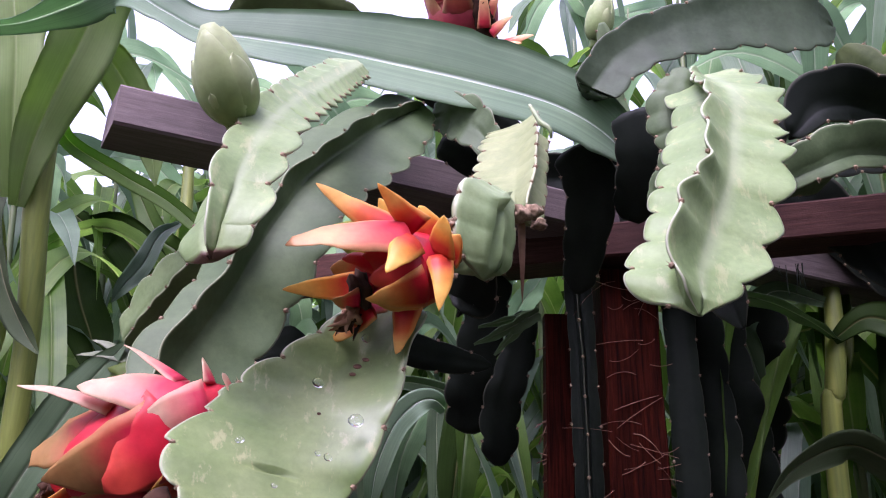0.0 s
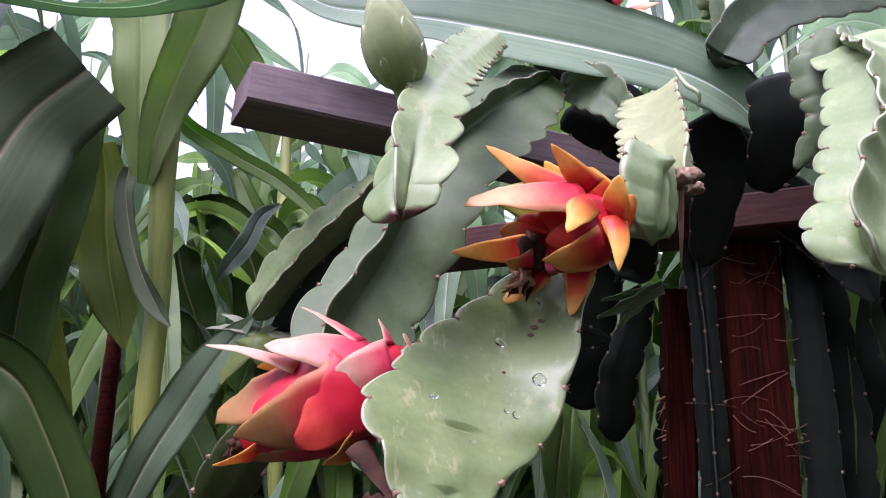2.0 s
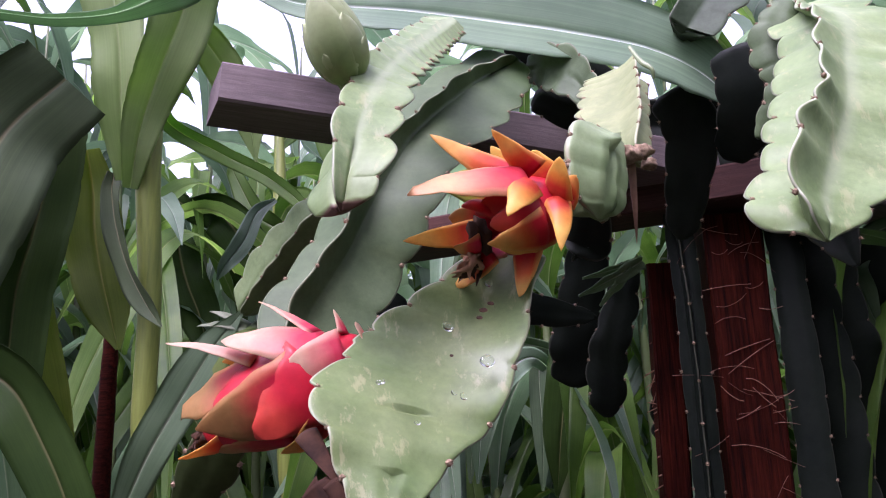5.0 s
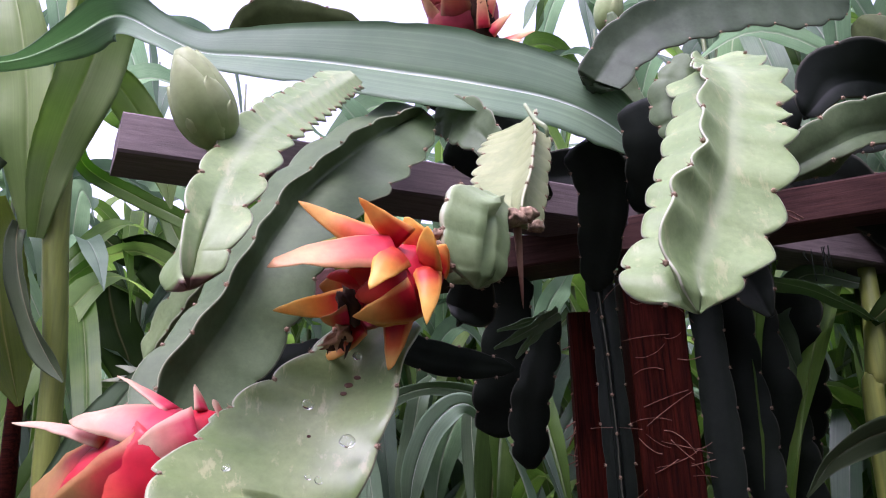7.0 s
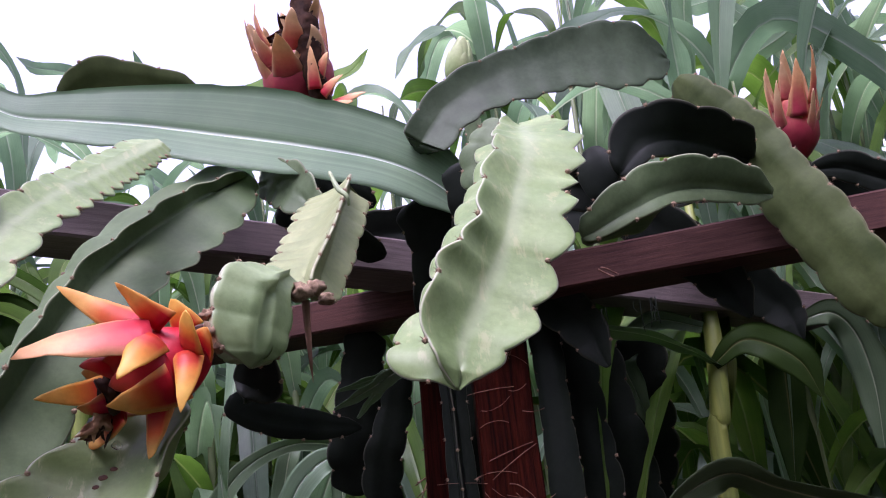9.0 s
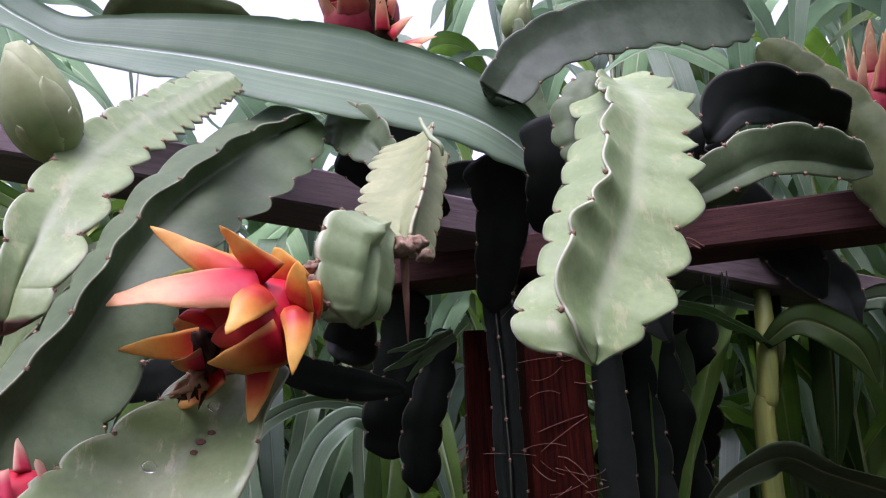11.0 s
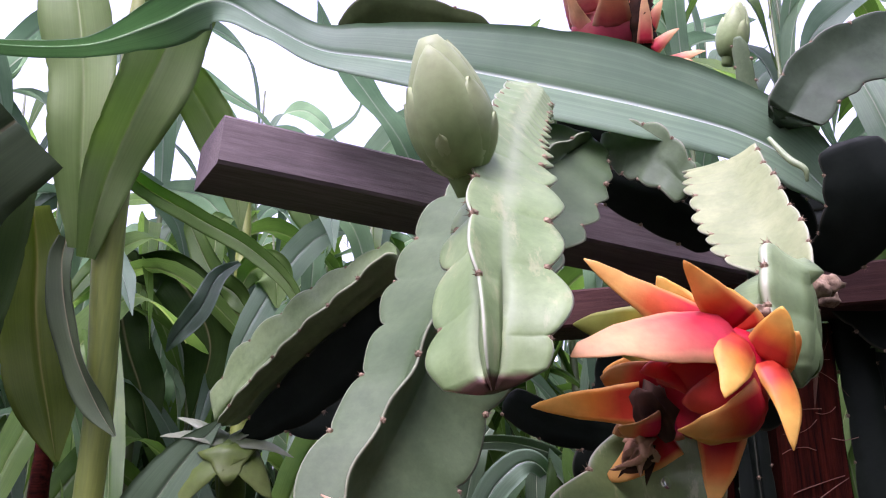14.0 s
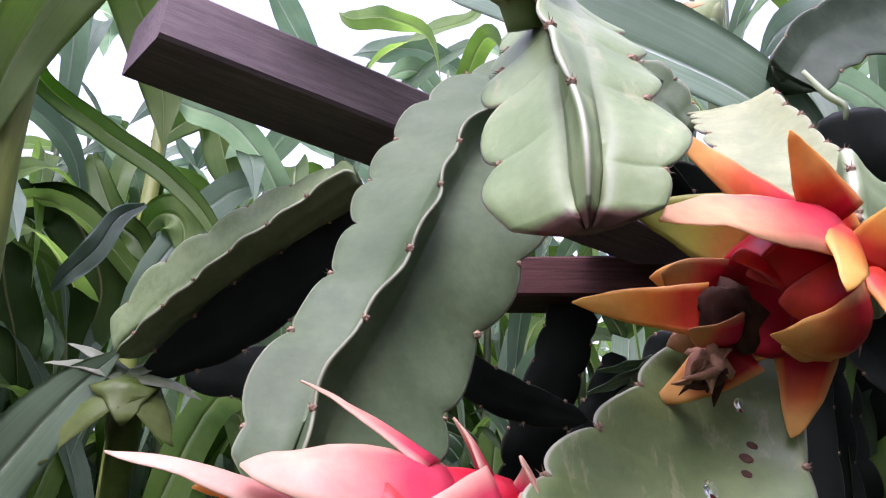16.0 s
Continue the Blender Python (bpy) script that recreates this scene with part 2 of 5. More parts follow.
bud_green = bract_material("bud_green", (0.19, 0.275, 0.095), (0.25, 0.34, 0.13), (0.31, 0.38, 0.17), 0.25)
petal_green = bract_material("limp_petal_green", (0.070, 0.120, 0.016), (0.100, 0.155, 0.026), (0.12, 0.165, 0.04))
petal_pale = bract_material("limp_petal_pale", (0.10, 0.14, 0.06), (0.15, 0.19, 0.10), (0.21, 0.25, 0.15))
bract_faded = bract_material("bract_faded_red", (0.40, 0.05, 0.07), (0.50, 0.17, 0.10), (0.60, 0.36, 0.16))
# Tan is the scales' own; the extra paleness stands for haze.
bract_tan = bract_material("bract_faded_tan", (0.44, 0.10, 0.09), (0.52, 0.25, 0.14), (0.54, 0.37, 0.19))
bract_crimson = bract_material("bract_crimson_to_tan", (0.47, 0.020, 0.065), (0.48, 0.055, 0.05), (0.42, 0.24, 0.075))
dry_brown = material("withered_brown", 0.8, Specular_IOR_Level=0.1)
dry_dark = material("withered_dark", 0.8, Specular_IOR_Level=0.1)
base(dry_dark, ramp(dry_dark, noise_tex(dry_dark, 60, 5), [(0.3, (0.010, 0.005, 0.003)), (0.7, (0.055, 0.026, 0.014))]).outputs[0])
base(dry_brown, ramp(dry_brown, noise_tex(dry_brown, 60, 5), [(0.3, (0.15, 0.065, 0.04)), (0.7, (0.46, 0.29, 0.16))]).outputs[0])
areole_mat = material("areole_felt", 0.9)
base(areole_mat, ramp(areole_mat, noise_tex(areole_mat, 300, 3), [(0.3, (0.10, 0.062, 0.034)), (0.7, (0.27, 0.19, 0.11))]).outputs[0])
root_mat = material("aerial_root", 0.8)
base(root_mat, ramp(root_mat, noise_tex(root_mat, 60, 3), [(0.3, (0.11, 0.045, 0.024)), (0.7, (0.24, 0.13, 0.075))]).outputs[0])
soil = material("dark_soil", 0.9)
base(soil, ramp(soil, noise_tex(soil, 5, 8), [(0.3, (0.025, 0.018, 0.012)), (0.7, (0.065, 0.046, 0.032))]).outputs[0])
bump(soil, noise_tex(soil, 30, 8), 0.8, 0.03)

# ---- building helpers ----
# Camera viewpoint: stems and leaves are turned and widened to fit its view.
VIEW_POINT = Vector((-0.05, 0.1, 1.3))


def part(name, bm, mat, parent=None, label="", smooth=True):
    """Links a bmesh as one mesh object under a thing or a part."""
    me = bpy.data.meshes.new(name)
    bm.to_mesh(me)
    bm.free()
    me.materials.append(mat)
    if smooth:
        me.polygons.foreach_set("use_smooth", [True] * len(me.polygons))
    ob = new(name, me)
    ob.parent = parent
    if label:
        ob["label"] = label
    return ob


def thing(name, place, label, category, group="", kind=""):
    ob = new(name)
    ob.location = place
    ob.empty_display_size = 0.05
    return tagged(ob, label, category, group, kind)


def rail(points, n):
    """A smooth line through a few points, with values carried along."""
    pts = [np.array(p, float) for p in points]
    pts = [2 * pts[0] - pts[1]] + pts + [2 * pts[-1] - pts[-2]]
    out = []
    for i in range(n + 1):
        u = i / n * (len(points) - 1)
        k = min(int(u), len(points) - 2)
        u -= k
        a, b, c, d = pts[k:k + 4]
        out.append(0.5 * (2 * b + (c - a) * u + (2 * a - 5 * b + 4 * c - d) * u * u + (3 * b - a - 3 * c + d) * u ** 3))
    return out


def turned(points, values, n, front=None):
    """Steps along a line: place, tangent, side, face (towards the camera's viewpoint unless front is given) and the
    carried values.
    """
    line = rail([(*p, *v) for p, v in zip(points, values)], n)
    res = []
    for i, row in enumerate(line):
        p = Vector(row[:3])
        t = Vector(line[min(i + 1, n)][:3] - line[max(i - 1, 0)][:3]).normalized()
        side = ((front or VIEW_POINT) - p).normalized().cross(t).normalized()
        res.append((p, t, side, t.cross(side).normalized(), row[3:]))
    return res


AREOLE = None


def areole_mesh():
    global AREOLE
    if AREOLE is None:
        bm = bmesh.new()
        bmesh.ops.create_icosphere(bm, subdivisions=1, radius=0.0026)
        for a in range(5):
            d = Vector((math.cos(a * 1.256) * 0.8, math.sin(a * 1.256) * 0.8, 0.9)).normalized()
            s = d.orthogonal().normalized() * 0.0005
            v = [bm.verts.new(s), bm.verts.new(-s), bm.verts.new(d.cross(s).normalized() * 0.0005), bm.verts.new(d * 0.0052)]
            for i, j, k in ((0, 1, 3), (1, 2, 3), (2, 0, 3)):
                bm.faces.new((v[i], v[j], v[k]))
        AREOLE = bpy.data.meshes.new("areole")
        bm.to_mesh(AREOLE)
        bm.free()
        AREOLE.materials.append(areole_mat)
    return AREOLE


def cladode(points, wings, mat, label, seed=1, pitch=0.034, depth=0.16, wave=6.0, group="climbing cactus stems", thick=1.0, blunt=0.6):
    """A three-winged climbing cactus segment along a few points. wings: (angle, lengths at the points); 0 right, 90
    towards the camera's viewpoint.
    """
    r = random.Random(seed)
    length = sum((Vector(a) - Vector(b)).length for a, b in zip(points, points[1:]))
    n = max(24, int(length / pitch * 9))
    values = [(*(w[1][min(i, len(w[1]) - 1)] for w in wings), 0.0) for i in range(len(points))]
    rows = turned(points, values, n)
    root = thing("cactus_stem", points[0], label, "cactus stem", group)
    bm = bmesh.new()
    rim = bm.verts.layers.float.new("rim")
    phase = [r.random() for _ in wings]
    spots = []
    rings = []
    scallops = before = 0.0
    origin = Vector(points[0])
    order = sorted(range(len(wings)), key=lambda k: wings[k][0])
    for i, (p, t, side, face, val) in enumerate(rows):
        u = i / n
        before = scallops
        if i:
            scallops += (p - rows[i - 1][0]).length / pitch
        ends = min(1.0, (u + 0.012) / 0.05) ** 0.5 * min(1.0, (1.012 - u) / 0.10) ** blunt
        core = 0.0
        ring = []
        profile = []
        for k in order:
            s = scallops + phase[k]
            hump = abs(math.sin(math.pi * s)) ** 0.55
            w = max(0.002, val[k]) * ends * (1 - depth + depth * hump) * (1 + 0.05 * math.sin(1.7 * s + k))
            ang = radians(wings[k][0] + val[-1] + wave * math.sin(math.pi * s + seed) * 0.5 + wave * 0.6 * math.sin(0.8 * s + k))
            profile.append((ang, w))
            if i and int(s) != int(before + phase[k]) and 0.02 < u < 0.97 and w > 0.011:
                d = side * math.cos(ang) + face * math.sin(ang)
                spots.append((p + d * w * 0.99, d))
        mean = sum(w for _, w in profile) / len(profile)
        core = min(0.012 * thick, mean * 0.4)
        for j, (ang, w) in enumerate(profile):
            d = side * math.cos(ang) + face * math.sin(ang)
            q = d.cross(t).normalized()
            if q.dot(side * -math.sin(ang) + face * math.cos(ang)) < 0:
                q = -q
            th = min(0.0075 * thick, w * 0.3)
            for dist, off, e in ((0.30, -1.0, 0.3), (0.62, -0.62, 0.62), (0.9, -0.36, 0.9), (0.985, -0.2, 0.98), (1.0, 0, 1.0), (0.985, 0.2, 0.98), (0.9, 0.36, 0.9), (0.62, 0.62, 0.62), (0.30, 1.0, 0.3)):
                v = bm.verts.new(p + d * (w * dist) + q * (th * off) - origin)
                v[rim] = e
                ring.append(v)
            nxt = profile[(j + 1) % len(profile)][0]
            gap = (nxt - ang) % (2 * math.pi)
            dv = side * math.cos(ang + gap / 2) + face * math.sin(ang + gap / 2)
            w2 = profile[(j + 1) % len(profile)][1]
            deep = 0.36 * 2 * w * w2 / (w + w2) * math.cos(gap / 2) if gap < 2.6 else core * 0.3
            v = bm.verts.new(p + dv * max(deep, core * 0.4) - origin)
            v[rim] = 0.0
            ring.append(v)
        rings.append(ring)
    for a, b in zip(rings, rings[1:]):
        for j in range(len(a)):
            k = (j + 1) % len(a)
            bm.faces.new((a[j], a[k], b[k], b[j]))
    bm.faces.new(rings[0][::-1])
    bm.faces.new(rings[-1])
    bmesh.ops.recalc_face_normals(bm, faces=bm.faces)
    body = part("stem_body", bm, mat, root)
    for p, d in spots:
        a = new("areole", areole_mesh())
        a.parent = body
        a.matrix_local = Matrix.Translation(p - origin) @ d.to_track_quat("Z", "Y").to_matrix().to_4x4() @ Matrix.Scale(r.uniform(0.95, 1.35), 4)
    return root


def ridged_stem(axis, ridges, mat, label, pitches, phases, depth=0.2, fold=0.003, seed=1, thick=1.0, teeth=None, dry=0.0, core=0.012, close=0.05, fat=0.3, group="climbing cactus stems", teeth_from=None):
    """A climbing cactus segment: a core line and three winged ridges, each scalloped between its areoles.
    pitches: areole spacing at the start and end of each ridge; phases: where its first notch lies, counted from the tip."""
    r = random.Random(seed)
    length = sum((Vector(a) - Vector(b)).length for a, b in zip(axis, axis[1:]))
    n = min(300, max(40, int(length / min(min(p) for p in pitches) * 12)))
    line = rail([sum(map(tuple, row), ()) for row in zip(axis, *ridges)], n)
    root = thing("cactus_stem", axis[0], label, "cactus stem", group)
    origin = Vector(axis[0])
    bm = bmesh.new()
    rim, dried = bm.verts.layers.float.new("rim"), bm.verts.layers.float.new("dry")
    k_all = range(len(ridges))
    counts = [[0.0] * (n + 1) for _ in k_all]
    for k in k_all:
        for i in range(n - 1, -1, -1):
            a, b = Vector(line[i][3 * k + 3:3 * k + 6]), Vector(line[i + 1][3 * k + 3:3 * k + 6])
            u = i / n
            counts[k][i] = counts[k][i + 1] + (a - b).length / (pitches[k][0] + (pitches[k][1] - pitches[k][0]) * u)
    spots, rings = [], []
    for i, row in enumerate(line):
        u = i / n
        p = Vector(row[:3])
        t = Vector(line[min(i + 1, n)][:3] - line[max(i - 1, 0)][:3]).normalized()
        ends = min(1.0, (u + 0.01) / 0.03) ** 0.5 * min(1.0, (1.004 - u) / close) ** 0.5
        x = t.orthogonal().normalized() if i == 0 else (x - t * x.dot(t)).normalized()
        y = t.cross(x)
        profile = []
        for k in k_all:
            v = Vector(row[3 * k + 3:3 * k + 6]) - p
            v -= t * v.dot(t) * 0.6
            s = counts[k][i] + phases[k]
            f = s % 1.0
            hump = math.sin(math.pi * f ** 0.9) ** 0.62
            if teeth and teeth[k] and (teeth_from is None or u > teeth_from):
                hump = (1 - teeth[k]) * hump + teeth[k] * (1 - f) ** 0.8
            cut = depth[k] if isinstance(depth, tuple) else depth
            w = v.length * ends * (1 - cut + cut * hump + 0.03 * math.sin(2.3 * s + k + seed))
            w = max(0.0025, w)
            d = v.normalized()
            profile.append((math.atan2(d.dot(y), d.dot(x)), w, d, s, k))
            if i and int(s) != int(counts[k][i - 1] + phases[k]) and 0.02 < u < 0.97 and w > 0.012:
                spots.append((p + d * w * 0.985, d))
        profile.sort(key=lambda e: e[0])
        ring = []
        for j, (ang, w, d, s, k) in enumerate(profile):
            q = t.cross(d).normalized()
            th = min(0.0065 * thick, w * 0.3)
            swing = fold * math.sin(2 * math.pi * s) + fold * 0.8 * math.sin(2.1 * s + seed + k)
            f = s % 1.0
            step = pitches[k][0] + (pitches[k][1] - pitches[k][0]) * u
            plump = 0.85 + min(0.16, step * 3) * math.sin(math.pi * f) - min(0.08, step * 1.5)
            for dist, off, e in ((0.24, -1.25, 0.2), (0.42, -0.9, 0.42), (0.66, -0.62 * plump, 0.66), (0.88, -0.40 * plump, 0.88), (0.97, -0.24, 0.965), (1.0, 0, 1.0), (0.97, 0.24, 0.965), (0.88, 0.40 * plump, 0.88), (0.66, 0.62 * plump, 0.66), (0.42, 0.9, 0.42), (0.24, 1.25, 0.2)):
                v = bm.verts.new(p + d * (w * dist) + q * (th * off + swing * dist ** 1.6 * min(1.0, w / 0.03)) - origin)
                v[rim] = e
                v[dried] = max(0.0, 1 - (1 - u) / dry) if dry else 0.0
                ring.append(v)
            a2, w2 = profile[(j + 1) % len(profile)][:2]
            gap = (a2 - ang) % (2 * math.pi)
            dv = x * math.cos(ang + gap / 2) + y * math.sin(ang + gap / 2)
            deep = max(min(core * thick, fat * min(w, w2)), 0.30 * 2 * w * w2 / (w + w2) * math.cos(gap / 2)) if gap < 2.8 else 0.35 * min(core, w)
            v = bm.verts.new(p + dv * deep - origin)
            v[rim] = 0.0
            v[dried] = max(0.0, 1 - (1 - u) / dry) if dry else 0.0
            ring.append(v)
        rings.append(ring)
    for a, b in zip(rings, rings[1:]):
        for j in range(len(a)):
            k = (j + 1) % len(a)
            bm.faces.new((a[j], a[k], b[k], b[j]))
    bm.faces.new(rings[0][::-1])
    bm.faces.new(rings[-1])
    bmesh.ops.recalc_face_normals(bm, faces=bm.faces)
    body = part("stem_body", bm, mat, root)
    for p, d in spots:
        a = new("areole", areole_mesh())
        a.parent = body
        a.matrix_local = Matrix.Translation(p - origin) @ d.to_track_quat("Z", "Y").to_matrix().to_4x4() @ Matrix.Scale(r.uniform(0.8, 1.25), 4)
    return root


def blade_bm(points, values, n=40, cup=0.12, ripple=0.0, seed=0, origin=None, thick=0.0009, front=None, torn=0.0):
    """A long leaf: places, (half width, roll) at each; a fold along the midrib and waved edges."""
    r = random.Random(seed)
    rows = turned(points, values, n, front)
    bm = bmesh.new()
    across, rib = bm.verts.layers.float.new("across"), bm.verts.layers.float.new("rib")
    o = Vector(origin if origin else points[0])
    ph = r.random() * 6
    cols = (-1.0, -0.8, -0.5, -0.22, -0.035, 0.0, 0.035, 0.22, 0.5, 0.8, 1.0)
    top = []
    for i, (p, t, side, face, (hw, roll)) in enumerate(rows):
        a = radians(roll)
        s, f = side * math.cos(a) + face * math.sin(a), face * math.cos(a) - side * math.sin(a)
        row = []
        for c in cols:
            w = ripple * abs(c) ** 1.6 * math.sin(i / n * 17 + ph + (1.3 if c > 0 else 0))
            lift = cup * abs(c) * hw + w * hw
            if abs(c) < 0.02:
                lift -= 0.0025 * min(1.0, hw / 0.03)
            nick = 1 - torn * max(0.0, noise.noise(Vector((i / n * 26, c * 3, seed))) - 0.12) if torn and abs(c) > 0.7 else 1.0
            v = bm.verts.new(p + s * (c * nick * max(hw, 0.0008)) + f * lift - o)
            v[across], v[rib] = c, max(0.0, 1 - abs(c) * 13 * (0.35 + 0.65 * i / n))
            row.append(v)
        top.append(row)
    for a, b in zip(top, top[1:]):
        for j in range(len(cols) - 1):
            bm.faces.new((a[j], a[j + 1], b[j + 1], b[j]))
    if thick:
        low = []
        for row, (p, t, side, face, (hw, roll)) in zip(top, rows):
            f = face * math.cos(radians(roll)) - side * math.sin(radians(roll))
            new_row = []
            for v in row:
                w = bm.verts.new(v.co - f * thick)
                w[across], w[rib] = v[across], v[rib]
                new_row.append(w)
            low.append(new_row)
        for a, b in zip(low, low[1:]):
            for j in range(len(cols) - 1):
                bm.faces.new((a[j + 1], a[j], b[j], b[j + 1]))
        for a, b, c, d in zip(top, top[1:], low, low[1:]):
            for j in (0, -1):
                bm.faces.new((a[j], b[j], d[j], c[j]))
    return bm


def tube_bm(points, radii, n=24, sides=10, origin=None, wobble=0.0, seed=0):
    r = random.Random(seed)
    rows = turned(points, [(x,) for x in radii], n)
    o = Vector(origin if origin else points[0])
    bm = bmesh.new()
    rings = []
    for p, t, side, face, (rad,) in rows:
        rings.append([bm.verts.new(p + (side * math.cos(a) + face * math.sin(a)) * rad * (1 + wobble * (r.random() - 0.5)) - o) for a in (2 * math.pi * k / sides for k in range(sides))])
    for a, b in zip(rings, rings[1:]):
        for j in range(sides):
            k = (j + 1) % sides
            bm.faces.new((a[j], a[k], b[k], b[j]))
    bm.faces.new(rings[0][::-1])
    bm.faces.new(rings[-1])
    bmesh.ops.recalc_face_normals(bm, faces=bm.faces)
    return bm


def timber(name, a, b, wide, high, mat, label, turn=0.0, category="beam", skew=0.0, kind=""):
    """A rough-sawn timber from a to b, with worn edges."""
    a, b = Vector(a), Vector(b)
    ln = (b - a).length
    bm = bmesh.new()
    n = max(2, int(ln / 0.03))
    rings = []
    c = 0.0035
    outline = [(-wide / 2 + c, -high / 2), (wide / 2 - c, -high / 2), (wide / 2, -high / 2 + c), (wide / 2, high / 2 - c), (wide / 2 - c, high / 2), (-wide / 2 + c, high / 2), (-wide / 2, high / 2 - c), (-wide / 2, -high / 2 + c)]
    for i in range(n + 1):
        x = ln * i / n
        ring = []
        for j, (y, z) in enumerate(outline):
            e = 0.0022 * (noise.noise(Vector((x * 6, y * 30, z * 30 + ln))))
            xs = x + (skew * y if i == 0 else 0)
            ring.append(bm.verts.new((xs, y + e, z + e)))
        rings.append(ring)
    for p, q in zip(rings, rings[1:]):
        for j in range(8):
            k = (j + 1) % 8
            bm.faces.new((p[j], p[k], q[k], q[j]))
    bm.faces.new(rings[0][::-1])
    bm.faces.new(rings[-1])
    bmesh.ops.recalc_face_normals(bm, faces=bm.faces)
    ob = part(name, bm, mat, None, smooth=False)
    d = (b - a).normalized()
    y = (Vector((0, 0, 1)).cross(d) if abs(d.z) < 0.99 else Vector((0, 1, 0)).cross(d)).normalized()
    z = d.cross(y)
    m = Matrix((d, y, z)).transposed().to_4x4()
    ob.matrix_world = Matrix.Translation(a) @ m @ pose(0, 0, 0, turn, 0, 0)
    return tagged(ob, label, category, "", kind)


# ---- ground ----
bm = bmesh.new()
bmesh.ops.create_grid(bm, x_segments=60, y_segments=60, size=40)
for v in bm.verts:
    v.co.z = 0.04 * noise.noise(v.co * 0.7) - 0.02
tagged(part("ground", bm, soil), "dark garden soil between the corn rows", "ground", "", "structure")

# ---- the trellis ----
timber("trellis_beam", (-0.448, 1.048, 1.735), (0.971, 1.646, 1.614), 0.105, 0.056, beam_wood, "weathered purplish wooden cross beam with a sawn end", skew=-0.12)
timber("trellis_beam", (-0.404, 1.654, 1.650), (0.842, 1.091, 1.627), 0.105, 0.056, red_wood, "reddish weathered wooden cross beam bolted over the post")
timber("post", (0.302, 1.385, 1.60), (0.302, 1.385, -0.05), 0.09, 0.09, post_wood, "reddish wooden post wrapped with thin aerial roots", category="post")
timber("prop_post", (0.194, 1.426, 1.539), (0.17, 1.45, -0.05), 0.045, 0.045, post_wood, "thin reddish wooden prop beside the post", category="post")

# ---- cactus segments ----
ridged_stem([(0.318, 0.950, 1.735), (0.305, 0.830, 1.655), (0.275, 0.765, 1.575), (0.255, 0.730, 1.520), (0.225, 0.700, 1.462), (0.203, 0.670, 1.413), (0.200, 0.650, 1.382)],
            [[(0.296, 0.905, 1.735), (0.262, 0.778, 1.640), (0.242, 0.722, 1.580), (0.227, 0.688, 1.533), (0.184, 0.640, 1.465), (0.171, 0.630, 1.420), (0.195, 0.640, 1.386)],
             [(0.262, 0.930, 1.705), (0.250, 0.868, 1.655), (0.220, 0.800, 1.575), (0.196, 0.757, 1.530), (0.170, 0.714, 1.460), (0.142, 0.670, 1.414), (0.192, 0.660, 1.388)],
             [(0.368, 0.925, 1.750), (0.375, 0.850, 1.672), (0.340, 0.760, 1.575), (0.318, 0.720, 1.510), (0.285, 0.688, 1.446), (0.246, 0.658, 1.402), (0.207, 0.648, 1.380)]],
            cactus_pale, "pale green drooping cactus stem with deeply scalloped margins", [(0.05, 0.052), (0.05, 0.046), (0.050, 0.068)], [0.25, 0.5, 0.2], (0.16, 0.26, 0.28), 0.003, 3, close=0.06, teeth=[0.15, 0.25, 0.0])
ridged_stem([(-0.098, 0.890, 1.728), (-0.128, 0.775, 1.640), (-0.142, 0.690, 1.575), (-0.150, 0.635, 1.522), (-0.156, 0.600, 1.475), (-0.160, 0.578, 1.435), (-0.161, 0.570, 1.405)],
            [[(-0.131, 0.855, 1.716), (-0.149, 0.760, 1.648), (-0.157, 0.668, 1.584), (-0.172, 0.615, 1.522), (-0.171, 0.574, 1.471), (-0.166, 0.558, 1.430), (-0.163, 0.562, 1.407)],
             [(-0.079, 0.905, 1.725), (-0.104, 0.768, 1.617), (-0.112, 0.683, 1.558), (-0.115, 0.640, 1.522), (-0.119, 0.600, 1.480), (-0.123, 0.570, 1.437), (-0.141, 0.564, 1.408)],
             [(-0.115, 0.915, 1.730), (-0.146, 0.795, 1.628), (-0.168, 0.715, 1.560), (-0.184, 0.662, 1.505), (-0.191, 0.625, 1.455), (-0.194, 0.594, 1.416), (-0.180, 0.580, 1.400)]],
            cactus_pale, "young pale green cactus stem with rounded scallops under a bud", [(0.022, 0.066), (0.014, 0.066), (0.012, 0.075)], [0.15, 0.55, 0.3], (0.22, 0.30, 0.26), 0.001, 5, thick=0.75, dry=0.07, close=0.05)
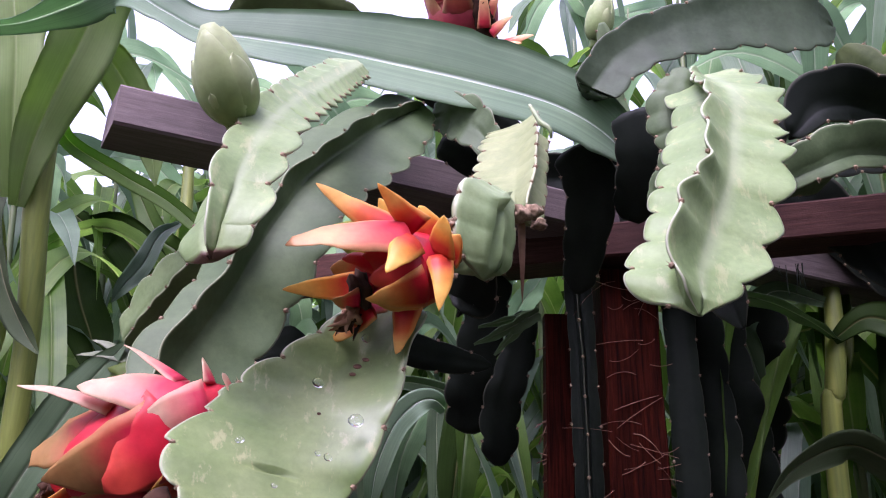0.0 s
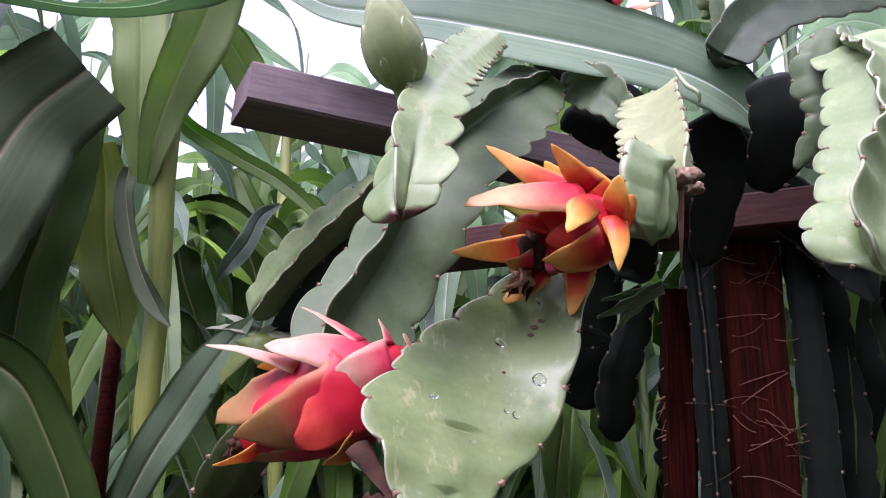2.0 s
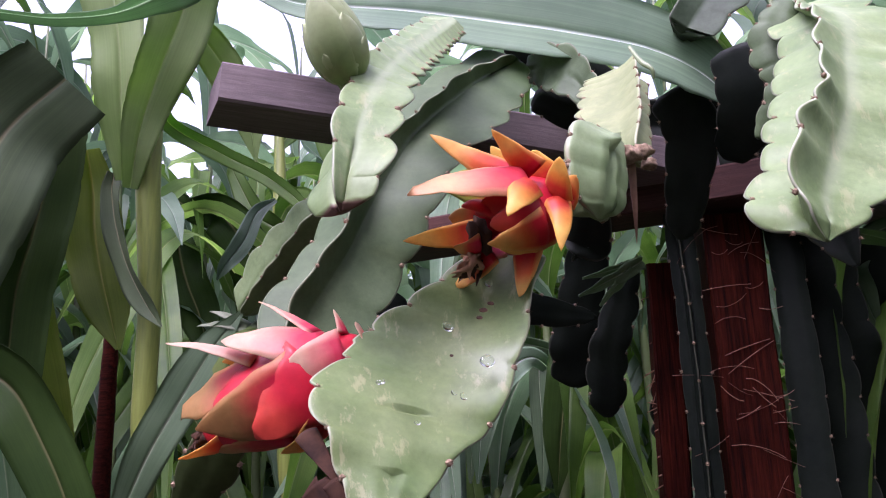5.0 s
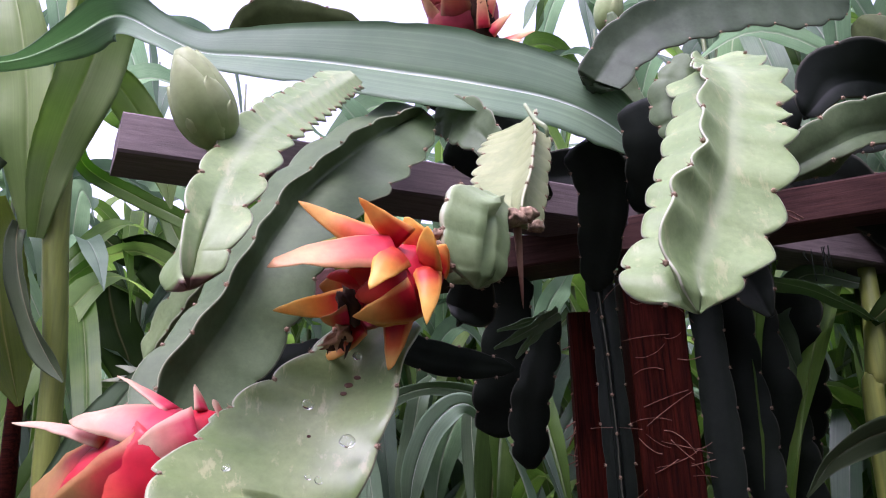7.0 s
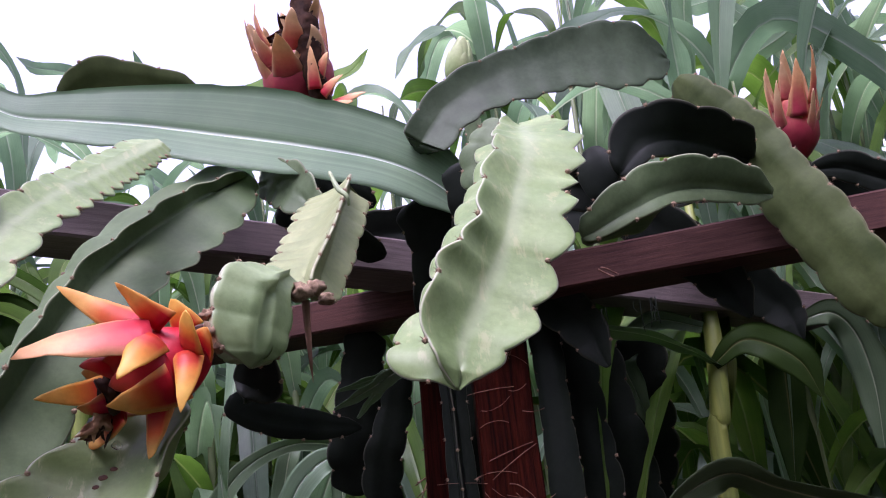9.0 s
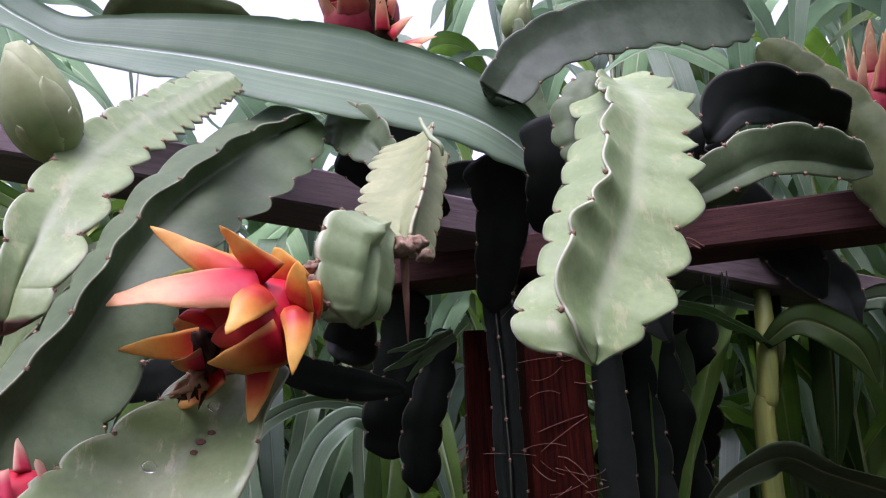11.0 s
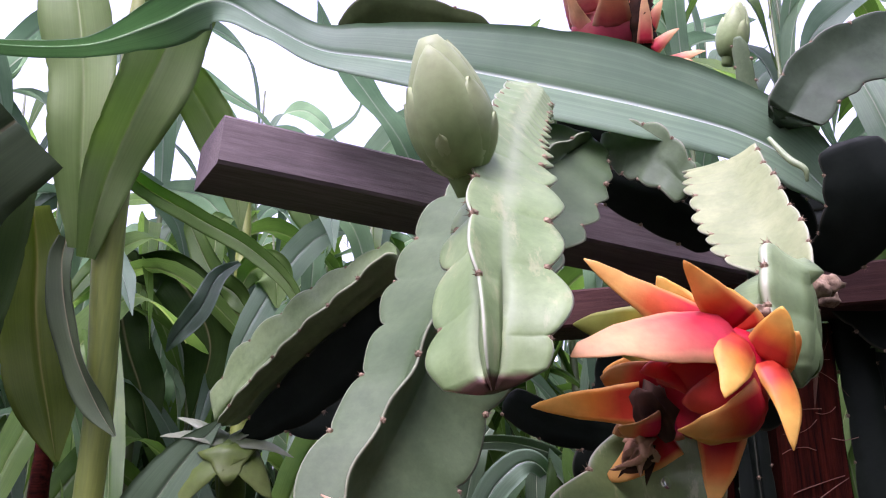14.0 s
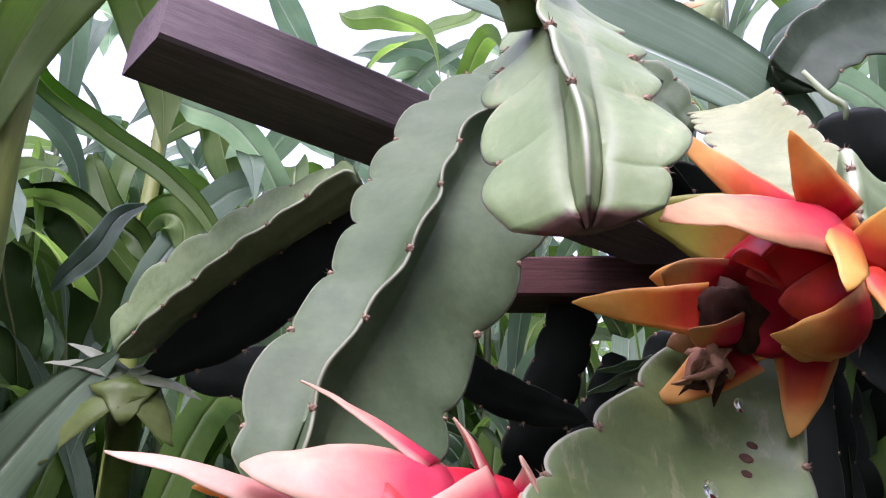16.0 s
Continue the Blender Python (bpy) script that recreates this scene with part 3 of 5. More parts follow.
ridged_stem([(-0.030, 1.030, 1.742), (-0.085, 0.965, 1.680), (-0.145, 0.900, 1.600), (-0.172, 0.862, 1.540), (-0.194, 0.828, 1.485), (-0.214, 0.802, 1.430), (-0.240, 0.772, 1.370), (-0.255, 0.742, 1.310)],
            [[(-0.075, 1.020, 1.755), (-0.140, 0.980, 1.705), (-0.205, 0.938, 1.627), (-0.232, 0.895, 1.550), (-0.246, 0.852, 1.487), (-0.262, 0.805, 1.428), (-0.288, 0.765, 1.370), (-0.290, 0.735, 1.310)],
             [(-0.038, 0.992, 1.732), (-0.100, 0.915, 1.668), (-0.155, 0.853, 1.592), (-0.178, 0.825, 1.542), (-0.194, 0.786, 1.488), (-0.215, 0.765, 1.433), (-0.245, 0.735, 1.374), (-0.258, 0.715, 1.315)],
             [(-0.008, 1.020, 1.722), (-0.024, 0.955, 1.640), (-0.070, 0.880, 1.570), (-0.096, 0.846, 1.525), (-0.118, 0.830, 1.480), (-0.143, 0.825, 1.424), (-0.165, 0.800, 1.375), (-0.205, 0.760, 1.305)]],
            cactus_mid, "broad grey-green hanging cactus stem with wavy edges", [(0.06, 0.066), (0.055, 0.062), (0.05, 0.056)], [0.4, 0.3, 0.1], (0.17, 0.12, 0.15), 0.0018, 9, thick=0.75)
broad = ridged_stem([(-0.030, 0.722, 1.405), (-0.058, 0.706, 1.370), (-0.080, 0.690, 1.335), (-0.102, 0.660, 1.300), (-0.120, 0.620, 1.265), (-0.126, 0.590, 1.235), (-0.130, 0.563, 1.208), (-0.128, 0.535, 1.183)],
            [[(-0.060, 0.715, 1.412), (-0.100, 0.690, 1.380), (-0.138, 0.655, 1.343), (-0.178, 0.615, 1.303), (-0.193, 0.565, 1.272), (-0.178, 0.540, 1.240), (-0.160, 0.540, 1.212), (-0.131, 0.532, 1.184)],
             [(-0.012, 0.700, 1.398), (-0.020, 0.680, 1.372), (-0.020, 0.670, 1.348), (-0.034, 0.656, 1.306), (-0.057, 0.640, 1.264), (-0.083, 0.610, 1.240), (-0.105, 0.575, 1.208), (-0.125, 0.538, 1.183)],
             [(-0.018, 0.748, 1.402), (-0.040, 0.748, 1.360), (-0.064, 0.738, 1.322), (-0.086, 0.712, 1.285), (-0.104, 0.668, 1.250), (-0.112, 0.632, 1.220), (-0.120, 0.595, 1.196), (-0.126, 0.545, 1.182)]],
            cactus_broad, "broad pale green cactus stem with yellow scars and a torn tip", [(0.06, 0.022), (0.055, 0.050), (0.05, 0.05)], [0.2, 0.1, 0.3], (0.12, 0.07, 0.1), 0.0015, 12, thick=0.85, teeth=[0.7, 0.2, 0.0], teeth_from=0.45)
ridged_stem([(0.100, 0.955, 1.678), (0.090, 0.918, 1.635), (0.083, 0.868, 1.585), (0.076, 0.808, 1.530), (0.078, 0.776, 1.502)],
            [[(0.058, 0.990, 1.694), (0.042, 0.936, 1.648), (0.033, 0.886, 1.597), (0.027, 0.800, 1.533), (0.058, 0.765, 1.510)],
             [(0.112, 0.925, 1.685), (0.107, 0.885, 1.647), (0.099, 0.826, 1.588), (0.087, 0.765, 1.530), (0.080, 0.753, 1.503)],
             [(0.136, 0.980, 1.678), (0.126, 0.940, 1.630), (0.116, 0.890, 1.575), (0.104, 0.832, 1.520), (0.096, 0.800, 1.500)]],
            cactus_yellow, "short pale yellowish cactus stem with a dry calloused end", [(0.022, 0.040), (0.03, 0.04), (0.03, 0.03)], [0.3, 0.1, 0.6], (0.20, 0.08, 0.10), 0.0, 15, teeth=[0.25, 0.1, 0.1], thick=0.9)
ridged_stem([(0.060, 0.752, 1.516), (0.044, 0.724, 1.495), (0.037, 0.712, 1.466), (0.034, 0.704, 1.442), (0.034, 0.702, 1.424)],
            [[(0.048, 0.742, 1.522), (0.015, 0.688, 1.504), (0.007, 0.672, 1.470), (0.012, 0.674, 1.440), (0.028, 0.690, 1.425)],
             [(0.070, 0.755, 1.512), (0.069, 0.742, 1.496), (0.066, 0.738, 1.468), (0.056, 0.728, 1.440), (0.040, 0.712, 1.424)],
             [(0.062, 0.770, 1.518), (0.052, 0.765, 1.497), (0.046, 0.760, 1.467), (0.044, 0.745, 1.440), (0.038, 0.720, 1.423)]],
            cactus_soft, "small rounded pale green cactus segment carrying the fruit", [(0.03, 0.03), (0.028, 0.028), (0.03, 0.032)], [0.3, 0.1, 0.6], (0.08, 0.06, 0.0), 0.0, 17, thick=2.6, core=0.02, close=0.15, fat=0.93)
ridged_stem([(-0.235, 1.080, 1.622), (-0.305, 1.130, 1.580), (-0.395, 1.190, 1.520), (-0.468, 1.242, 1.458)],
            [[(-0.250, 1.100, 1.650), (-0.350, 1.150, 1.606), (-0.442, 1.210, 1.552), (-0.492, 1.252, 1.487)],
             [(-0.237, 1.045, 1.629), (-0.303, 1.092, 1.587), (-0.395, 1.158, 1.521), (-0.470, 1.228, 1.458)],
             [(-0.222, 1.115, 1.612), (-0.290, 1.165, 1.568), (-0.378, 1.225, 1.506), (-0.458, 1.262, 1.450)]],
            cactus_soft, "slender grey-green cactus stem hanging with a spent flower", [(0.055, 0.055), (0.05, 0.05), (0.05, 0.05)], [0.3, 0.1, 0.6], 0.18, 0.0012, 23)
# Added stem: stands for the slender stem's underside lying in shade.
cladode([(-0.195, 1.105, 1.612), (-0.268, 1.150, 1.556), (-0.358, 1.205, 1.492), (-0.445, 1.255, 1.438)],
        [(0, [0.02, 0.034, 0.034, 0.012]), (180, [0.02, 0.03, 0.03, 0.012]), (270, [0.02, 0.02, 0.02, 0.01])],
        cactus_shade, "near-black stem added as the shaded underside of the slender one", 25, 0.06, 0.1)
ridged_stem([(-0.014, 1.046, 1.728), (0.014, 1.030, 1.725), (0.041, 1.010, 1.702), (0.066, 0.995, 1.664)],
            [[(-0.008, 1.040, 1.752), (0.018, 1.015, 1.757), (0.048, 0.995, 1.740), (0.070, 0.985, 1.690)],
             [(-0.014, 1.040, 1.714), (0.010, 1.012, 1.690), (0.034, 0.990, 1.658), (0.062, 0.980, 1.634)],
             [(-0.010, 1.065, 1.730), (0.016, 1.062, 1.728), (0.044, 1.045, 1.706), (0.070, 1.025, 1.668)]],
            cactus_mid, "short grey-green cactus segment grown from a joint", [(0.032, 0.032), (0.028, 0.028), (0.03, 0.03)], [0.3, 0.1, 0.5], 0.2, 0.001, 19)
# Near-black stems added for the dark mass here; they also shade the beam.
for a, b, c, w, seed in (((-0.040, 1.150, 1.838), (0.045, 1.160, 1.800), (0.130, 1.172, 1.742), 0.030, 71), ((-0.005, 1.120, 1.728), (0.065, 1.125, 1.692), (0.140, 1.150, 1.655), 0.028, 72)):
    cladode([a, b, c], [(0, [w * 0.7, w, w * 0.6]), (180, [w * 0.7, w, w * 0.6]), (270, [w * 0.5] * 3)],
            cactus_shade, "dark cactus stem lying along the shaded beam", seed, 0.05, 0.14)
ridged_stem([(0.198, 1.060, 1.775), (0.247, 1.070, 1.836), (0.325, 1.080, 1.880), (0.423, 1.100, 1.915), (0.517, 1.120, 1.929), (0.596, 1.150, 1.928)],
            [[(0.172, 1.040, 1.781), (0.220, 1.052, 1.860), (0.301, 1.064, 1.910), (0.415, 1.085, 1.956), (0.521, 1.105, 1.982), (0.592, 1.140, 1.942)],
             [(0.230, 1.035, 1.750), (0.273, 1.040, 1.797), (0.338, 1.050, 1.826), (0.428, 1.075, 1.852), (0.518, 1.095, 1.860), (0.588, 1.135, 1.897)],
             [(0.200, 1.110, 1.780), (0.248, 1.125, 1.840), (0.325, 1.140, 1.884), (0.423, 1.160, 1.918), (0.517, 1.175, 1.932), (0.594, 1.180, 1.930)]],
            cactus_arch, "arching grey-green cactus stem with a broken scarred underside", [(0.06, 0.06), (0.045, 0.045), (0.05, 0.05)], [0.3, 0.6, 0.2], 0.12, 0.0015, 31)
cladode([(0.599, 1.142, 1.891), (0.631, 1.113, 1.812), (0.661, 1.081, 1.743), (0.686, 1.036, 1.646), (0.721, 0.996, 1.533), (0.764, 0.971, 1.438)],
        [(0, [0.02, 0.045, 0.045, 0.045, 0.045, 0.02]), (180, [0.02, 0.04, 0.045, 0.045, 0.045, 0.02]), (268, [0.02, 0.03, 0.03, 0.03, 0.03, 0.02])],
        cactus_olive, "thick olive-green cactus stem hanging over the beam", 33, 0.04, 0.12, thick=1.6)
cladode([(0.377, 0.945, 1.589), (0.446, 0.945, 1.620), (0.515, 0.957, 1.643), (0.635, 0.996, 1.642)],
        [(15, [0.02, 0.044, 0.046, 0.03]), (140, [0.012, 0.02, 0.02, 0.02]), (248, [0.024, 0.052, 0.034, 0.015])],
        cactus_mid, "dark cactus stem lying over the beam with a pale underside", 35, 0.05, 0.14)
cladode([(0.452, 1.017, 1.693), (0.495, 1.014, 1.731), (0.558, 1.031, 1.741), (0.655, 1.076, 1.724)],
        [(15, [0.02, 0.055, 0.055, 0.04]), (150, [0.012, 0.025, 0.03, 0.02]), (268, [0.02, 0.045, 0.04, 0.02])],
        cactus_shade, "dark shaded cactus stem with a thin pale edge", 37, 0.05, 0.14)
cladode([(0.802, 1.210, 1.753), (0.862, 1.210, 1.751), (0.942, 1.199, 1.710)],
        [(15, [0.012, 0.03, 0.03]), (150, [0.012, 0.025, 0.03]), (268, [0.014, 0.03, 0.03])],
        cactus_shade, "dark shaded cactus stem under the red fruit", 39, 0.05, 0.14)
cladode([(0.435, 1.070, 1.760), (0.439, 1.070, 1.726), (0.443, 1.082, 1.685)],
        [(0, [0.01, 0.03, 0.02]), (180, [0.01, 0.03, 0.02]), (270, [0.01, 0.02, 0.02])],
        cactus_shade, "small dark rounded cactus segment in shade", 41, 0.04, 0.1)
# Dark olive stands in for this stem's outline against bright sky.
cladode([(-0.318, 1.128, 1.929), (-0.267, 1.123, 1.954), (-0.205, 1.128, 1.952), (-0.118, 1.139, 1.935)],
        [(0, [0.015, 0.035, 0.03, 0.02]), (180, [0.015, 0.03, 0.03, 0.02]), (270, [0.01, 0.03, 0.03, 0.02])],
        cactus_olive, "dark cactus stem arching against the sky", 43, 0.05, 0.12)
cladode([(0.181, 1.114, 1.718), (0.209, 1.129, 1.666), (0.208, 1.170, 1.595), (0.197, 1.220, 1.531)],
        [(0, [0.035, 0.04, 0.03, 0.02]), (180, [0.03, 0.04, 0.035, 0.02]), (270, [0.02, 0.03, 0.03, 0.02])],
        cactus_shade, "dark hanging cactus stem in the shade of the trellis", 45, 0.05, 0.12)
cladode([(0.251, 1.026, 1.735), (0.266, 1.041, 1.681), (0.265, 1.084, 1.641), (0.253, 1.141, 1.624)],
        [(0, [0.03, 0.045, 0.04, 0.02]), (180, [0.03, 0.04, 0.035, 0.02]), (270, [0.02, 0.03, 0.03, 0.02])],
        cactus_shade, "dark hanging cactus stem in the shade of the trellis", 47, 0.05, 0.12)
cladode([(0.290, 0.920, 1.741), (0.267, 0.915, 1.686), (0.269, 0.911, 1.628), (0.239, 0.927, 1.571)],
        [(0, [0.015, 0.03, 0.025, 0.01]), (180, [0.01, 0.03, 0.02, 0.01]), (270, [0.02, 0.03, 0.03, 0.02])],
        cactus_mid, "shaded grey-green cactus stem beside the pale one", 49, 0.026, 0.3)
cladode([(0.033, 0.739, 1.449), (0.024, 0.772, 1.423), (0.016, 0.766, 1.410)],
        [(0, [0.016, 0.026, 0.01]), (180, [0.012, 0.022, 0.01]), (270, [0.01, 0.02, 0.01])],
        cactus_shade, "small dark cactus segment below the fruit", 51, 0.04, 0.1)
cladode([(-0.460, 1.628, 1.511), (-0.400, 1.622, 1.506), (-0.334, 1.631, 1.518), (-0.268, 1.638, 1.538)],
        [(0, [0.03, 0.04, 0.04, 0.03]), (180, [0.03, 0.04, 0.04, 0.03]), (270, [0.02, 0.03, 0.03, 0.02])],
        cactus_shade, "dark cactus stem hanging behind the cross beam", 53, 0.06, 0.14)
# Near-black stems added where the area below the beam lies in shade.
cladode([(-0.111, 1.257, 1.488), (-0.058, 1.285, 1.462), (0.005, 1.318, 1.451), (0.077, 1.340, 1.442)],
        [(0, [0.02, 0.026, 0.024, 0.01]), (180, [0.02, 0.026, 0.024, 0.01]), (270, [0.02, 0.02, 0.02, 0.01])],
        cactus_shade, "dark cactus stem in deep shade under the cross beam", 55, 0.06, 0.1)
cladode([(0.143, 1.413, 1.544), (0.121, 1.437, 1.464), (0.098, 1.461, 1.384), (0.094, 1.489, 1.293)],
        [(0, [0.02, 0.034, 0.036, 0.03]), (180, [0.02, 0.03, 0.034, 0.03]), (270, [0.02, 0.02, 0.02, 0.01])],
        cactus_shade, "dark cactus stem in deep shade beside the post", 57, 0.05, 0.25, 12.0)
# More near-black stems, put in to fill the shaded gaps below the beams.
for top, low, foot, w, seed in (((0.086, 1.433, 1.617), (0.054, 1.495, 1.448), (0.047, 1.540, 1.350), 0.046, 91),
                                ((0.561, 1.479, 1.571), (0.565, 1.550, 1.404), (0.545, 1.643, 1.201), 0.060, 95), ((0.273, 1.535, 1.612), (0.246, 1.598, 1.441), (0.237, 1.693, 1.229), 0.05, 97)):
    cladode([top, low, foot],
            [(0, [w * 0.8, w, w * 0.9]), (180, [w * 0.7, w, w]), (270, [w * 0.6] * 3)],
            cactus_shade, "dark cactus stem hanging from the beams in deep shade", seed, 0.05, 0.2, 10.0)
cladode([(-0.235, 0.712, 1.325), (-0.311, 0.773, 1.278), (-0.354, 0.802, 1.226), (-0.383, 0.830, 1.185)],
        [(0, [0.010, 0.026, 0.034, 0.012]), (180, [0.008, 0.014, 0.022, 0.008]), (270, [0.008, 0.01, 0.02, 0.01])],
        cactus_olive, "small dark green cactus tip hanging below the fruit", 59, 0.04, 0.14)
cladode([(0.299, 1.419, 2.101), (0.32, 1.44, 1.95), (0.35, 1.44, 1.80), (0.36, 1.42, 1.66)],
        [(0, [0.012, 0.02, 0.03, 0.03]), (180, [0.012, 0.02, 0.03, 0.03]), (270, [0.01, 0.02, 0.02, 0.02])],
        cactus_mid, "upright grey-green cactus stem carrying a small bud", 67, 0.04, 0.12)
# Stems added over the beams to throw shade on everything hanging below.
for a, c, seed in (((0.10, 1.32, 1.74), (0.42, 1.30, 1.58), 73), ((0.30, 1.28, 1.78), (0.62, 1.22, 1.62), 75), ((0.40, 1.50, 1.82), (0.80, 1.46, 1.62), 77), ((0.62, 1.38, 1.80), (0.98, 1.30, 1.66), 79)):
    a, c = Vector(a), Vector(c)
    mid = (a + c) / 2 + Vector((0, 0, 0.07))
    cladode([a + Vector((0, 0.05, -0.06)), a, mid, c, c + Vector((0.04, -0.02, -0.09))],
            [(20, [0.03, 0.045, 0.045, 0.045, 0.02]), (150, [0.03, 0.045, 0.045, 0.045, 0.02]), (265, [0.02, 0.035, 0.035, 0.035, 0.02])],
            cactus_shade, "dark cactus stem added over the trellis beams to cast shade", seed, 0.05, 0.14)
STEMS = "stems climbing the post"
# Their near-black skin stands for the shade round the post.
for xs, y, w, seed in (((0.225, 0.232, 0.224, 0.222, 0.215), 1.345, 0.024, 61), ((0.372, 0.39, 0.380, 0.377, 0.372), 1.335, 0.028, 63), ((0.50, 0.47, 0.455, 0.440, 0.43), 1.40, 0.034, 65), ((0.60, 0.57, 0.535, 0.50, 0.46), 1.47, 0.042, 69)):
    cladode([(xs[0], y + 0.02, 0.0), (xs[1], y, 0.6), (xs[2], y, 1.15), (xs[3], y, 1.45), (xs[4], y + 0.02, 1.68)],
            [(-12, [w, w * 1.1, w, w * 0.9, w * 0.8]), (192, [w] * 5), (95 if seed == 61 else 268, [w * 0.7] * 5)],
            cactus_shade, "dark green cactus stem climbing straight up the post", seed, 0.06, 0.10 if seed < 65 else 0.22, 4.0 if seed < 65 else 12.0, group=STEMS, blunt=0.3)


# ---- fruits and buds ----
def bract_bm(root, tip, out, hw, bulge, o, thick=0.0018, curl=0.0, n=12, side=None):
    """A fleshy pointed scale from root to tip, bent outwards."""
    root, tip, out, o = Vector(root), Vector(tip), Vector(out).normalized(), Vector(o)
    mid = (root + tip) / 2 + out * bulge
    bm = bmesh.new()
    along, margin = bm.verts.layers.float.new("along"), bm.verts.layers.float.new("margin")
    cols = (-1, -0.75, -0.35, 0, 0.35, 0.75, 1)
    rings = []
    for i in range(n + 1):
        u = i / n
        p = root * (1 - u) ** 2 + mid * 2 * u * (1 - u) + tip * u * u
        t = ((mid - root) * (1 - u) + (tip - mid) * u).normalized()
        s0 = (side - t * side.dot(t)).normalized() if side else t.cross(out).normalized()
        up = s0.cross(t).normalized()
        up = -up if up.dot(out) < 0 else up
        w = hw * max(0.04, (1 - u ** 2.6) ** 0.62 * (1.22 - 0.62 * u))
        th = thick * (1.6 - 1.3 * u)
        ring = []
        for s, k in [(c, 1) for c in cols] + [(c, -1) for c in cols[::-1]]:
            e = 1 - abs(s) ** 2 * 0.8
            v = bm.verts.new(p + s0 * (s * w) + up * (k * th * e - abs(s) ** 2 * w * (0.30 - curl * u)) - o)
            v.co += noise.noise_vector((v.co + o) * 70) * hw * 0.14 * u ** 0.5
            v[along], v[margin] = u, abs(s)
            ring.append(v)
        rings.append(ring)
    for a, b in zip(rings, rings[1:]):
        for j in range(len(a)):
            k = (j + 1) % len(a)
            bm.faces.new((a[j], a[k], b[k], b[j]))
    bm.faces.new(rings[0][::-1])
    bm.faces.new(rings[-1])
    bmesh.ops.recalc_face_normals(bm, faces=bm.faces)
    return bm


def body_bm(stem, apex, radius, o, along_ends=(0.0, 0.35), n=18, sides=24, power=0.62, lumps=0.05, lean=1.0, mouth=0.0):
    """A fleshy body from stem to apex; mouth: depth of the hollow at its tip."""
    stem, apex, o = Vector(stem), Vector(apex), Vector(o)
    axis = (apex - stem).normalized()
    a, b = axis.orthogonal().normalized(), None
    b = axis.cross(a)
    bm = bmesh.new()
    along = bm.verts.layers.float.new("along")
    rings = []
    for i in range(n + 1):
        u = i / n
        r = radius * max(0.05, math.sin(math.pi * (0.06 + 0.9 * u ** lean)) ** power)
        sink = mouth * max(0.0, u - 0.8) / 0.2
        ring = []
        for k in range(sides):
            f = 2 * math.pi * k / sides
            d = a * math.cos(f) + b * math.sin(f)
            p = stem.lerp(apex, min(u, 0.8 + 0.5 * (u - 0.8)) if mouth else u) - axis * sink
            v = bm.verts.new(p + d * r * (1 + lumps * noise.noise((p + d * r) * 40)) - o)
            v[along] = along_ends[0] + (along_ends[1] - along_ends[0]) * u
            ring.append(v)
        rings.append(ring)
    for p, q in zip(rings, rings[1:]):
        for j in range(sides):
            k = (j + 1) % sides
            bm.faces.new((p[j], p[k], q[k], q[j]))
    bm.faces.new(rings[0][::-1])
    bm.faces.new(rings[-1])
    bmesh.ops.recalc_face_normals(bm, faces=bm.faces)
    return bm


def withered(root_thing, place, toward, size, o, seed, skin):
    """The dried remains of the flower at a fruit's tip."""
    r = random.Random(seed)
    bm = bmesh.new()
    bmesh.ops.create_icosphere(bm, subdivisions=3, radius=size)
    for v in bm.verts:
        v.co *= 0.7 + 0.8 * noise.noise(v.co / size * 1.7 + Vector((seed, 0, 0)))
        v.co += Vector(place) - Vector(o)
    remains = part("dried_flower", bm, skin, root_thing, "withered brown flower remains")
    for k in range(11):
        d = (Vector(toward) * 0.8 + Vector((r.uniform(-1, 1), r.uniform(-1, 1), r.uniform(-1.2, 0.5)))).normalized()
        tip = Vector(place) + d * size * r.uniform(1.0, 2.1)
        start = Vector(place) + Vector((r.uniform(-1, 1), r.uniform(-1, 1), r.uniform(-1, 1))) * size * 0.5
        part("dried_petal", bract_bm(start, tip, d.orthogonal(), size * r.uniform(0.2, 0.45), size * r.uniform(-0.8, 0.8), o, 0.0006, r.uniform(-1.5, 1.5)), r.choice((skin, skin, dry_dark)), remains)


